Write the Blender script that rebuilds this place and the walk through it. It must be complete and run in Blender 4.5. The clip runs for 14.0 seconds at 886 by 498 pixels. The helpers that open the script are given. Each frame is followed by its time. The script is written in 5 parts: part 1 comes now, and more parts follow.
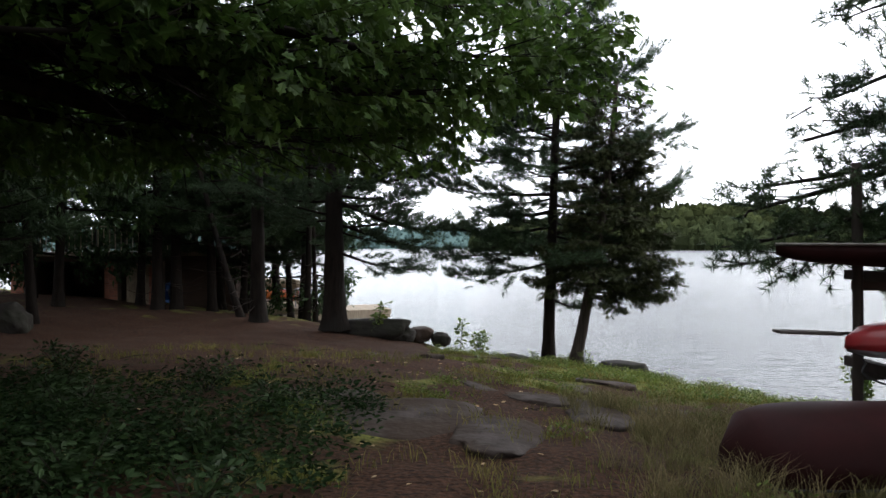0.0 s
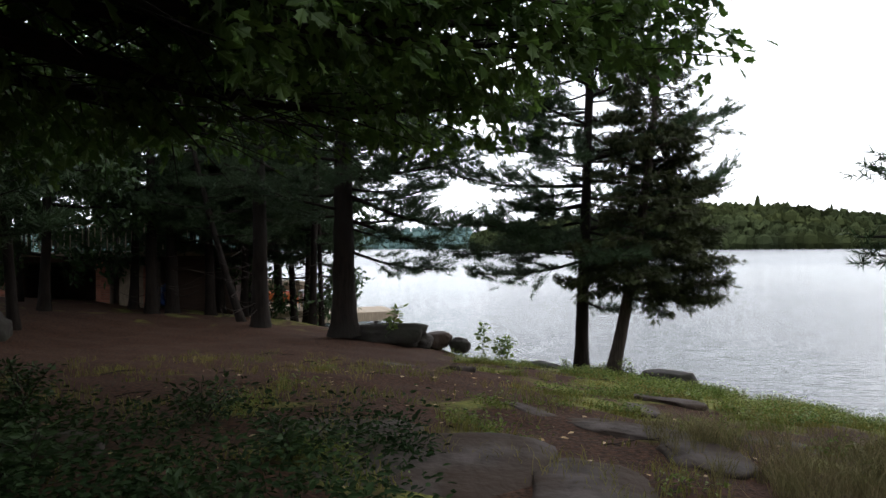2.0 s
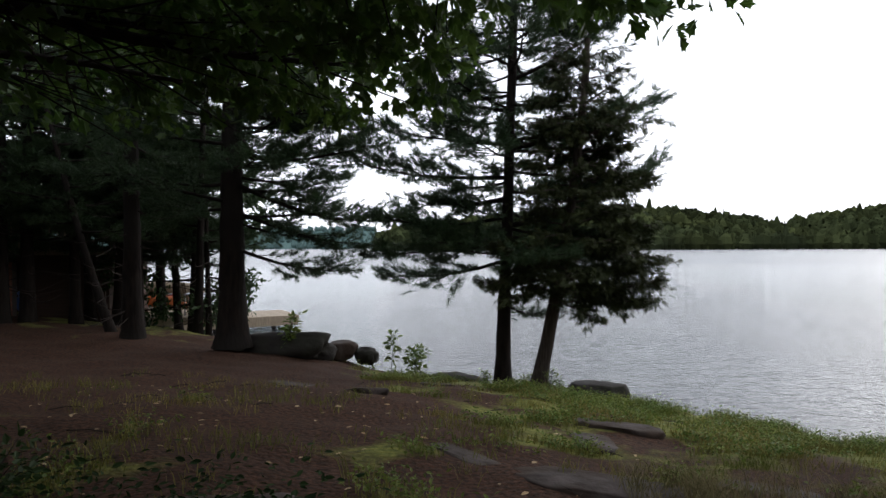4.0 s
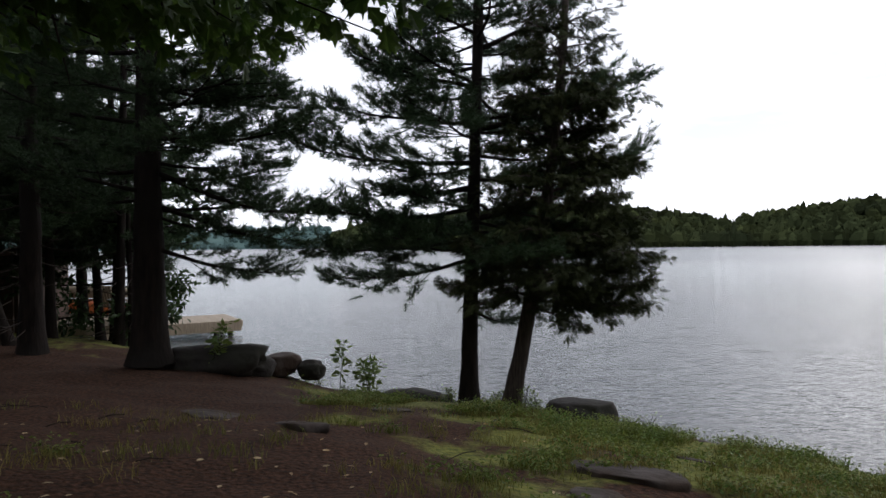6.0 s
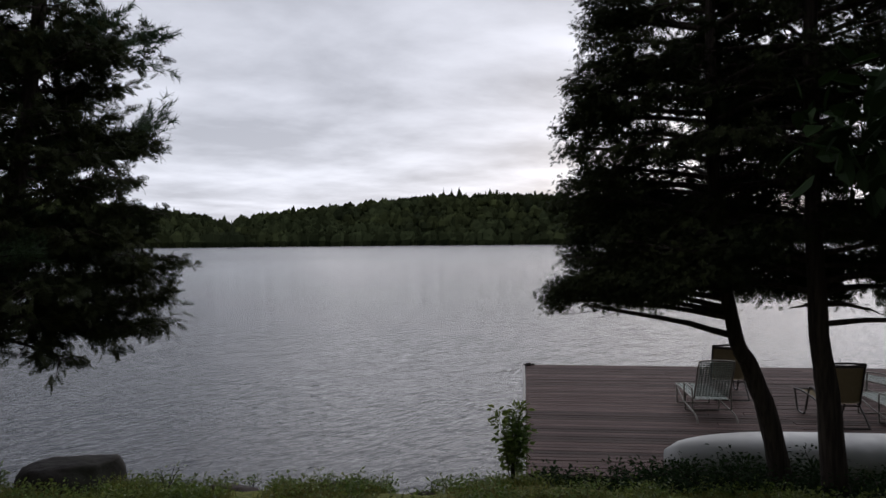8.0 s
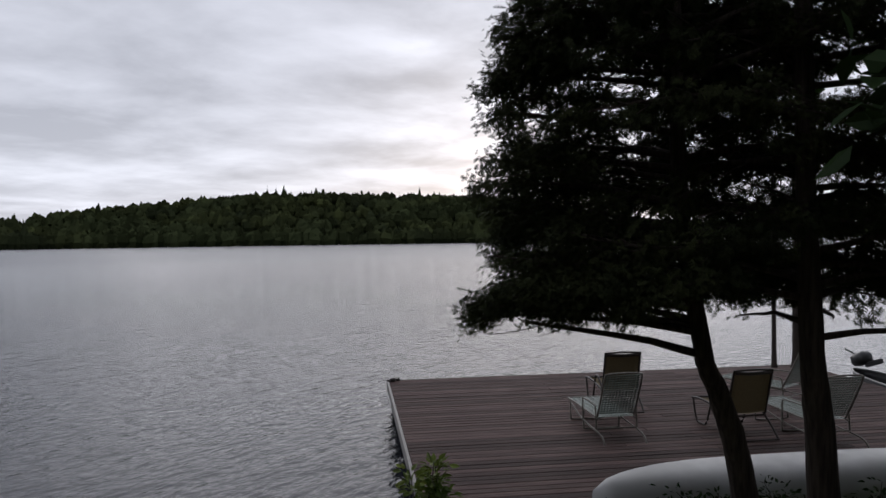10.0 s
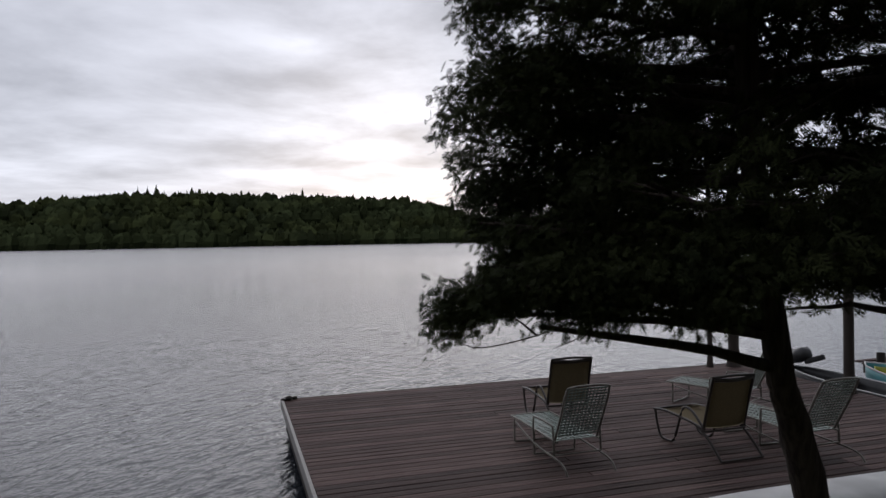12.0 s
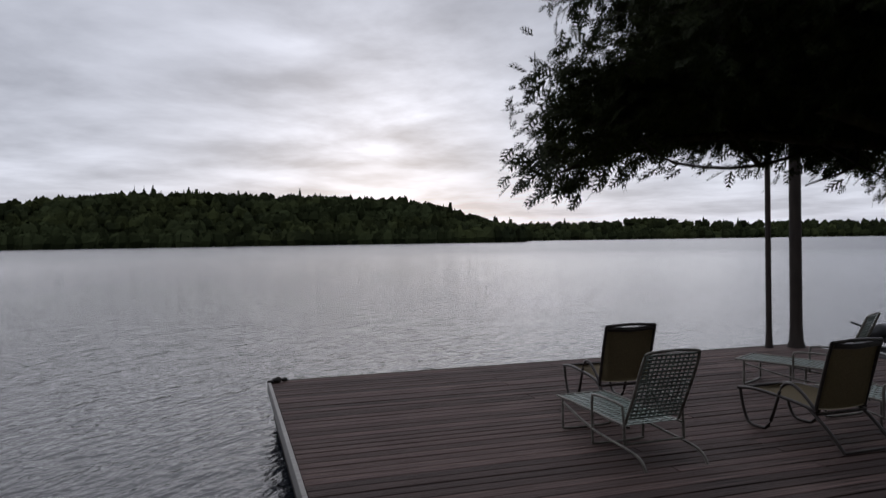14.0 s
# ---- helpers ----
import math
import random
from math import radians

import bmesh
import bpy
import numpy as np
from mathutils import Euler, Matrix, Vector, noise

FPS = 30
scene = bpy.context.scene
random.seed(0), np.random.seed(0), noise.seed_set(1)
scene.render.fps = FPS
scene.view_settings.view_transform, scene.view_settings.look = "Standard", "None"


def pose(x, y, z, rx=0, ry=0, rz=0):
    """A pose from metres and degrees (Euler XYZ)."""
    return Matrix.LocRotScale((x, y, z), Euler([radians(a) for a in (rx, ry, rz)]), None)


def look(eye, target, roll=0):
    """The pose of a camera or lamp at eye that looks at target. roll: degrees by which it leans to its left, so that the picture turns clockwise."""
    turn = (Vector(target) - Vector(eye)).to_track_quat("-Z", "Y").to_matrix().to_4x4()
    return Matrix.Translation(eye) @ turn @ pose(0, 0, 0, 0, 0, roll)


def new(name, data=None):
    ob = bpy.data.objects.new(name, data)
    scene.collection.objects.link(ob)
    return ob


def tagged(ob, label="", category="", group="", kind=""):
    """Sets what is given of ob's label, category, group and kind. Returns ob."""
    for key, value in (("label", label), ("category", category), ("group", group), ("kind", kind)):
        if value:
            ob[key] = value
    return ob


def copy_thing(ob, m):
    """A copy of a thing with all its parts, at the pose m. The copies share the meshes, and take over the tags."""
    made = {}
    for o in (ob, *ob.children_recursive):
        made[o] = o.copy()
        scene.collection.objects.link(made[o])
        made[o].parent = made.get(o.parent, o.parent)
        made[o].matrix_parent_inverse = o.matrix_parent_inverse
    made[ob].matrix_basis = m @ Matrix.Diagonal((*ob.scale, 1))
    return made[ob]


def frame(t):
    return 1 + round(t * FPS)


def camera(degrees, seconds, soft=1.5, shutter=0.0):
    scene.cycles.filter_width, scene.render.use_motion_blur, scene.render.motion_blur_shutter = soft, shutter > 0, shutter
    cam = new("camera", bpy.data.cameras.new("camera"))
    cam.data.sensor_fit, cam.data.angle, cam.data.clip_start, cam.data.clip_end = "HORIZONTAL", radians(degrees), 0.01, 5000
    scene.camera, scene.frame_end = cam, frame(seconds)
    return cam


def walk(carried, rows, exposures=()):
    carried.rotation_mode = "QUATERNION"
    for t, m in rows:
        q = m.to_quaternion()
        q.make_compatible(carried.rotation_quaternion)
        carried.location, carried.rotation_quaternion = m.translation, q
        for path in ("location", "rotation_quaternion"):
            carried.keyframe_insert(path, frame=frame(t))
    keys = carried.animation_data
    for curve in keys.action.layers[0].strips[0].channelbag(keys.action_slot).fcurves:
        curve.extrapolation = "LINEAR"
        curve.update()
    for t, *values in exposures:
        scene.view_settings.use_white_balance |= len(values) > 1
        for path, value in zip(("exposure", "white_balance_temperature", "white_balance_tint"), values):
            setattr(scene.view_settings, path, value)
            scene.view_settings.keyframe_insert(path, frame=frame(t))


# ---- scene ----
cam = camera(64.65, 14.0, 1.5, 0.15)
# seconds, x, y, z, pitch, roll, yaw
ROWS = [
    (0.0, 0.205, -0.342, 3.692, -0.166, 0.246, 0.784),
    (0.5, 0.021, 0.038, 3.679, -0.138, 0.311, 0.764),
    (1.0, -0.134, 0.443, 3.658, -0.151, 0.417, 0.745),
    (1.5, -0.247, 0.865, 3.641, -0.123, 0.452, 0.715),
    (2.0, -0.325, 1.303, 3.627, -0.14, 0.455, 0.741),
    (2.5, -0.386, 1.744, 3.614, -0.198, 0.387, -1.204),
    (5.0, -0.342, 4.187, 3.591, -0.255, 0.53, -9.335),
    (5.5, -0.25, 4.683, 3.596, -0.32, 0.65, -10.076),
    (6.0, -0.121, 5.193, 3.549, -0.305, 0.65, -10.677),
    (6.5, 0.038, 5.719, 3.519, -0.39, 0.54, -16.088),
    (7.0, 0.21, 6.256, 3.543, -0.465, 0.309, -31.35),
    (7.5, 0.417, 6.773, 3.559, -0.549, 0.308, -47.353),
    (8.0, 0.665, 7.245, 3.555, -0.631, 0.469, -50.016),
    (8.5, 0.986, 7.734, 3.552, -0.662, 0.479, -51.258),
    (9.0, 1.348, 8.219, 3.542, -0.714, 0.48, -54.551),
    (11.5, 3.392, 10.091, 3.472, -0.828, 1.033, -73.579),
    (12.0, 3.954, 10.4, 3.3, -0.797, 0.972, -73.585),
    (12.5, 4.512, 10.674, 3.208, -0.747, 0.841, -73.572),
    (13.0, 5.06, 10.934, 3.173, -0.722, 0.958, -73.632),
    (13.5, 5.574, 11.164, 2.918, -0.738, 0.934, -73.631),
    (14.0, 5.788, 11.288, 2.575, -0.713, 0.861, -73.791),
]
walk(cam, [(t, pose(x, y, z, 90 + pitch, roll, yaw)) for t, x, y, z, pitch, roll, yaw in ROWS],
     [(0.0, 1.8, 6350, 9), (2.5, 1.65, 6350, 9), (5.0, 1.05, 6300, 11), (6.5, 0.72, 6300, 12), (7.5, 0.12, 6250, 14), (9.0, -0.05, 6200, 14), (13.0, -0.05, 6150, 14), (14.0, -0.3, 6100, 14)])

# ---- world and light ----
SUN_AZ, SUN_EL = radians(69.0), radians(9.0)


def sky_world():
    world = bpy.data.worlds.new("sky")
    scene.world = world
    world.use_nodes = True
    nt = world.node_tree
    n, l = nt.nodes, nt.links
    n.clear()
    out, bg = n.new("ShaderNodeOutputWorld"), n.new("ShaderNodeBackground")
    sky = n.new("ShaderNodeTexSky")
    sky.sky_type, sky.sun_disc = "NISHITA", False
    sky.sun_elevation, sky.sun_rotation = SUN_EL, SUN_AZ
    tc = n.new("ShaderNodeTexCoord")
    sep = n.new("ShaderNodeSeparateXYZ")
    l.new(tc.outputs["Generated"], sep.inputs[0])

    def m(op, a, b=None, c=None):
        q = n.new("ShaderNodeMath")
        q.operation = op
        for i, v in enumerate((a, b, c)):
            if v is None:
                continue
            if isinstance(v, (int, float)):
                q.inputs[i].default_value = v
            else:
                l.new(v, q.inputs[i])
        return q.outputs[0]

    # cloud sheet: the direction projected onto a layer overhead
    zz = m("ADD", m("MAXIMUM", sep.outputs[2], 0.0), 0.10)
    comb = n.new("ShaderNodeCombineXYZ")
    l.new(m("DIVIDE", sep.outputs[0], zz), comb.inputs[0])
    l.new(m("DIVIDE", sep.outputs[1], zz), comb.inputs[1])
    no = n.new("ShaderNodeTexNoise")
    no.inputs["Scale"].default_value, no.inputs["Detail"].default_value = 1.05, 8.0
    no.inputs["Roughness"].default_value, no.inputs["Distortion"].default_value = 0.56, 0.15
    l.new(comb.outputs[0], no.inputs["Vector"])
    ramp = n.new("ShaderNodeValToRGB")
    ramp.color_ramp.elements[0].position, ramp.color_ramp.elements[0].color = 0.36, (0.50, 0.515, 0.555, 1)
    ramp.color_ramp.elements[1].position, ramp.color_ramp.elements[1].color = 0.66, (0.80, 0.82, 0.87, 1)
    l.new(no.outputs["Fac"], ramp.inputs[0])
    # veiled sun: a broad brightening of the cloud round the sun's direction
    dot = n.new("ShaderNodeVectorMath")
    dot.operation = "DOT_PRODUCT"
    l.new(tc.outputs["Generated"], dot.inputs[0])
    dot.inputs[1].default_value = (math.sin(SUN_AZ) * math.cos(SUN_EL), math.cos(SUN_AZ) * math.cos(SUN_EL), math.sin(SUN_EL))
    near = m("POWER", m("MAXIMUM", dot.outputs["Value"], 0.0), 60.0)
    wide = m("POWER", m("MAXIMUM", dot.outputs["Value"], 0.0), 6.0)
    patch = m("MULTIPLY", near, m("SUBTRACT", m("MULTIPLY", no.outputs["Fac"], 3.4), 1.15))
    low = m("POWER", m("SUBTRACT", 1.0, m("MINIMUM", m("MAXIMUM", sep.outputs[2], 0.0), 1.0)), 5.0)
    gain = m("ADD", m("ADD", m("ADD", 0.86, m("MULTIPLY", low, 0.46)), m("MULTIPLY", wide, 0.10)), m("MULTIPLY", m("MAXIMUM", patch, 0.0), 0.42))
    mul = n.new("ShaderNodeVectorMath")
    mul.operation = "SCALE"
    l.new(ramp.outputs[0], mul.inputs[0])
    l.new(gain, mul.inputs["Scale"])
    sc = n.new("ShaderNodeVectorMath")
    sc.operation = "SCALE"
    sc.inputs["Scale"].default_value = 0.06
    l.new(sky.outputs[0], sc.inputs[0])
    mix = n.new("ShaderNodeMix")
    mix.data_type = "RGBA"
    mix.inputs[0].default_value = 0.90
    l.new(sc.outputs[0], mix.inputs[6])
    l.new(mul.outputs[0], mix.inputs[7])
    l.new(mix.outputs[2], bg.inputs[0])
    bg.inputs[1].default_value = 1.0
    l.new(bg.outputs[0], out.inputs[0])


sky_world()
sun = new("sun", bpy.data.lights.new("sun", "SUN"))
sun.data.energy, sun.data.angle, sun.data.color = 0.5, radians(70), (1.0, 0.96, 0.91)
sun.matrix_world = look((math.sin(SUN_AZ) * 60, math.cos(SUN_AZ) * 60, 60 * math.tan(SUN_EL + 0.3)), (0, 0, 0))


# ---- materials ----
def material(name, base, rough=0.8, second=None, scale=4.0, detail=6.0, bump=0.0, bump_scale=None, metal=0.0, stretch=(1, 1, 1), big=None, big_scale=0.5, vary=0.0, local=True, through_light=0.0, spec=0.5, island=0.0):
    """A surface with two scales of colour variation and a fine relief."""
    mat = bpy.data.materials.new(name)
    mat.use_nodes = True
    nt = mat.node_tree
    n, l = nt.nodes, nt.links
    b = n["Principled BSDF"]
    b.inputs["Roughness"].default_value, b.inputs["Metallic"].default_value = rough, metal
    b.inputs["Specular IOR Level"].default_value = spec
    tc = n.new("ShaderNodeTexCoord")
    mp = n.new("ShaderNodeMapping")
    mp.inputs["Scale"].default_value = stretch
    l.new(tc.outputs["Object"], mp.inputs[0])
    no = n.new("ShaderNodeTexNoise")
    no.inputs["Scale"].default_value, no.inputs["Detail"].default_value = scale, detail
    l.new(mp.outputs[0], no.inputs["Vector"])
    mix = n.new("ShaderNodeMix")
    mix.data_type = "RGBA"
    mix.inputs[6].default_value = (*base, 1)
    mix.inputs[7].default_value = (*(second or base), 1)
    mr = n.new("ShaderNodeMapRange")
    mr.inputs[1].default_value, mr.inputs[2].default_value = 0.35, 0.65
    l.new(no.outputs["Fac"], mr.inputs[0])
    l.new(mr.outputs[0], mix.inputs[0])
    col = mix.outputs[2]
    if big:
        nb = n.new("ShaderNodeTexNoise")
        nb.inputs["Scale"].default_value, nb.inputs["Detail"].default_value = big_scale, 3.0
        l.new(tc.outputs["Object"], nb.inputs["Vector"])
        mr2 = n.new("ShaderNodeMapRange")
        mr2.inputs[1].default_value, mr2.inputs[2].default_value = 0.42, 0.6
        l.new(nb.outputs["Fac"], mr2.inputs[0])
        m2 = n.new("ShaderNodeMix")
        m2.data_type = "RGBA"
        l.new(mr2.outputs[0], m2.inputs[0])
        l.new(col, m2.inputs[6])
        m2.inputs[7].default_value = (*big, 1)
        col = m2.outputs[2]
    if vary or island:
        src = n.new("ShaderNodeObjectInfo").outputs["Random"] if vary else n.new("ShaderNodeNewGeometry").outputs["Random Per Island"]
        hs = n.new("ShaderNodeHueSaturation")
        mr3 = n.new("ShaderNodeMapRange")
        k = vary or island
        mr3.inputs[3].default_value, mr3.inputs[4].default_value = 1 - k, 1 + k
        l.new(src, mr3.inputs[0])
        l.new(mr3.outputs[0], hs.inputs["Value"])
        l.new(col, hs.inputs["Color"])
        col = hs.outputs[0]
    l.new(col, b.inputs["Base Color"])
    if bump:
        nb2 = n.new("ShaderNodeTexNoise")
        nb2.inputs["Scale"].default_value, nb2.inputs["Detail"].default_value = bump_scale or scale * 2, 8.0
        l.new(mp.outputs[0], nb2.inputs["Vector"])
        bu = n.new("ShaderNodeBump")
        bu.inputs["Strength"].default_value, bu.inputs["Distance"].default_value = 0.8, bump
        l.new(nb2.outputs["Fac"], bu.inputs["Height"])
        l.new(bu.outputs[0], b.inputs["Normal"])
    if through_light:
        tr = n.new("ShaderNodeBsdfTranslucent")
        l.new(col, tr.inputs[0])
        ms = n.new("ShaderNodeMixShader")
        ms.inputs[0].default_value = through_light
        l.new(b.outputs[0], ms.inputs[1])
        l.new(tr.outputs[0], ms.inputs[2])
        l.new(ms.outputs[0], n["Material Output"].inputs[0])
    return mat


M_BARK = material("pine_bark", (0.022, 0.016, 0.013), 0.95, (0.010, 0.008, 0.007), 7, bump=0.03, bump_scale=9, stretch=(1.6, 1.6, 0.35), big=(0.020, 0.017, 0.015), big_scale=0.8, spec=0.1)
M_CEDAR_BARK = material("cedar_bark", (0.07, 0.055, 0.045), 0.95, (0.03, 0.023, 0.02), 12, bump=0.02, bump_scale=16, stretch=(2.5, 2.5, 0.2), spec=0.2)
M_TWIG = material("twig", (0.05, 0.04, 0.034), 0.9, (0.03, 0.024, 0.02), 20, spec=0.2)
M_NEEDLE = material("pine_needles", (0.026, 0.050, 0.021), 0.55, (0.042, 0.070, 0.027), 1.3, through_light=0.3, island=0.35, spec=0.3)
M_CEDAR = material("cedar_sprays", (0.024, 0.031, 0.012), 0.75, (0.040, 0.046, 0.016), 1.5, through_light=0.15, island=0.35, spec=0.15)
M_OAK = material("oak_leaves", (0.055, 0.11, 0.02), 0.5, (0.085, 0.14, 0.028), 1.5, through_light=0.45, island=0.3, spec=0.35)
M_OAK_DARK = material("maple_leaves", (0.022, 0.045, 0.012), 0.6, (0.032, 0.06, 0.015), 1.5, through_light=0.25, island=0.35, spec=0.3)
M_BUSH = material("bush_leaves", (0.09, 0.15, 0.028), 0.5, (0.17, 0.20, 0.04), 2.0, through_light=0.35, island=0.35, spec=0.35)
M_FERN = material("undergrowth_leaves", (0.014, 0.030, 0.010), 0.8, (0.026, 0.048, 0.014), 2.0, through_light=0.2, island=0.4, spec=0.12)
M_GRASS = material("grass_blades", (0.13, 0.155, 0.032), 0.7, (0.25, 0.21, 0.07), 0.6, through_light=0.3, island=0.4, spec=0.2)
M_DRY = material("dry_grass", (0.24, 0.19, 0.10), 0.8, (0.13, 0.13, 0.05), 2, through_light=0.2, island=0.35, spec=0.2)
M_ROCK = material("granite", (0.095, 0.078, 0.072), 0.9, (0.048, 0.038, 0.034), 5, bump=0.06, bump_scale=5, big=(0.050, 0.034, 0.025), big_scale=1.6, spec=0.2)
M_ROCK_DARK = material("dark_granite", (0.024, 0.020, 0.018), 0.9, (0.040, 0.034, 0.030), 4, bump=0.04, bump_scale=7, big=(0.028, 0.027, 0.02), big_scale=2, spec=0.3)
M_DECK = material("weathered_deck_boards", (0.165, 0.112, 0.098), 0.75, (0.030, 0.017, 0.014), 5.5, bump=0.008, bump_scale=20, stretch=(0.22, 9, 1), big=(0.075, 0.047, 0.042), big_scale=0.5, vary=0.4, spec=0.2)
M_DECK_TRIM = material("pale_edge_trim", (0.42, 0.40, 0.37), 0.7, (0.28, 0.26, 0.24), 8, bump=0.003, stretch=(0.5, 4, 1))
M_TIMBER = material("dark_timber", (0.05, 0.038, 0.03), 0.85, (0.03, 0.022, 0.018), 6, bump=0.006, stretch=(1, 1, 0.3))
M_PALE_WOOD = material("pale_pine_boards", (0.33, 0.26, 0.18), 0.7, (0.24, 0.185, 0.125), 5, bump=0.004, stretch=(4, 4, 0.5), vary=0.1)
M_SLING = material("tan_sling_fabric", (0.22, 0.175, 0.10), 0.85, (0.18, 0.145, 0.085), 60, bump=0.002, bump_scale=250, through_light=0.3, spec=0.2)
M_FRAME_BROWN = material("bronze_tube", (0.035, 0.028, 0.024), 0.4, (0.05, 0.04, 0.034), 20, metal=0.3)
M_FRAME_PALE = material("worn_pale_tube", (0.23, 0.215, 0.185), 0.45, (0.13, 0.12, 0.10), 12, metal=0.4)
M_STRAP = material("pale_green_vinyl_strap", (0.22, 0.27, 0.235), 0.5, (0.15, 0.185, 0.16), 8)
M_HULL_WHITE = material("scuffed_white_hull", (0.62, 0.62, 0.60), 0.45, (0.5, 0.5, 0.49), 3, big=(0.45, 0.45, 0.43), big_scale=1.3)
M_HULL_DARKRED = material("dark_red_hull", (0.030, 0.007, 0.007), 0.7, (0.022, 0.006, 0.006), 3, spec=0.15)
M_HULL_RED = material("red_hull", (0.30, 0.022, 0.028), 0.35, (0.22, 0.02, 0.02), 3)
M_HULL_GREY = material("grey_hull", (0.30, 0.31, 0.33), 0.45, (0.22, 0.22, 0.24), 3)
M_STEEL = material("galvanised_tube", (0.22, 0.23, 0.24), 0.45, (0.16, 0.17, 0.17), 10, metal=0.6)
M_TEAL = material("teal_hull", (0.08, 0.30, 0.32), 0.35, (0.06, 0.24, 0.26), 3)
M_YELLOW = material("yellow_green_stripe", (0.42, 0.42, 0.06), 0.4, (0.34, 0.36, 0.05), 3)
M_BLACK = material("black_plastic", (0.02, 0.02, 0.021), 0.4, (0.03, 0.03, 0.03), 10)
M_BRICK = material("red_brick", (0.34, 0.13, 0.075), 0.9, (0.26, 0.09, 0.055), 9, bump=0.004, vary=0.25)
M_MORTAR = material("mortar", (0.22, 0.18, 0.15), 0.95, (0.17, 0.14, 0.12), 12, bump=0.004)
M_SIDING = material("brown_siding", (0.07, 0.04, 0.028), 0.85, (0.05, 0.03, 0.02), 5, bump=0.003, stretch=(0.4, 0.4, 6))
M_ROOF = material("grey_shingle", (0.16, 0.16, 0.165), 0.9, (0.11, 0.11, 0.115), 10, bump=0.006)
M_RED = material("red_paint", (0.45, 0.04, 0.03), 0.5, (0.38, 0.035, 0.03), 6)
M_ORANGE = material("orange_plastic", (0.55, 0.14, 0.03), 0.45, (0.45, 0.11, 0.03), 6)
M_BLUE = material("blue_vinyl", (0.05, 0.15, 0.45), 0.4, (0.04, 0.12, 0.38), 6)
M_WHITE = material("white_plastic", (0.75, 0.76, 0.76), 0.4, (0.66, 0.67, 0.67), 6)
M_FAR = material("far_forest", (0.020, 0.025, 0.013), 0.95, (0.044, 0.052, 0.020), 0.02, bump=0.5, bump_scale=0.6, island=0.5, spec=0.0, big=(0.032, 0.040, 0.018), big_scale=0.012)
# distance haze is mixed into this bluish forest colour, there is no haze volume
M_FARTHER = material("far_forest_haze_tint", (0.075, 0.12, 0.115), 0.95, (0.10, 0.15, 0.14), 0.01, spec=0.0, island=0.15)
M_LITTER = material("fallen_leaf", (0.35, 0.22, 0.10), 0.8, (0.45, 0.36, 0.22), 3, island=0.4)


def ground_material():
    mat = bpy.data.materials.new("shore_soil")
    mat.use_nodes = True
    n, l = mat.node_tree.nodes, mat.node_tree.links
    b = n["Principled BSDF"]
    b.inputs["Roughness"].default_value = 0.95
    b.inputs["Specular IOR Level"].default_value = 0.15
    tc = n.new("ShaderNodeTexCoord")

    def tex(scale, detail=6, dist=0.0):
        q = n.new("ShaderNodeTexNoise")
        q.inputs["Scale"].default_value, q.inputs["Detail"].default_value, q.inputs["Distortion"].default_value = scale, detail, dist
        l.new(tc.outputs["Object"], q.inputs["Vector"])
        return q.outputs["Fac"]

    def ramp(v, a, b2):
        q = n.new("ShaderNodeMapRange")
        q.inputs[1].default_value, q.inputs[2].default_value = a, b2
        l.new(v, q.inputs[0])
        return q.outputs[0]

    def mix(f, a, c):
        q = n.new("ShaderNodeMix")
        q.data_type = "RGBA"
        l.new(f, q.inputs[0])
        for i, v in ((6, a), (7, c)):
            if isinstance(v, tuple):
                q.inputs[i].default_value = (*v, 1)
            else:
                l.new(v, q.inputs[i])
        return q.outputs[2]

    litter = mix(ramp(tex(22, 8), 0.35, 0.65), (0.018, 0.010, 0.007), (0.080, 0.039, 0.023))
    moss = mix(ramp(tex(14, 8), 0.35, 0.65), (0.07, 0.08, 0.02), (0.20, 0.20, 0.05))
    att = n.new("ShaderNodeAttribute")
    att.attribute_name = "green"
    add = n.new("ShaderNodeMath")
    add.operation = "ADD"
    l.new(att.outputs["Fac"], add.inputs[0])
    l.new(tex(1.6, 5, 0.5), add.inputs[1])
    col = mix(ramp(add.outputs[0], 0.85, 1.05), litter, moss)
    l.new(col, b.inputs["Base Color"])
    bu = n.new("ShaderNodeBump")
    bu.inputs["Distance"].default_value = 0.03
    l.new(tex(18, 8), bu.inputs["Height"])
    l.new(bu.outputs[0], b.inputs["Normal"])
    return mat


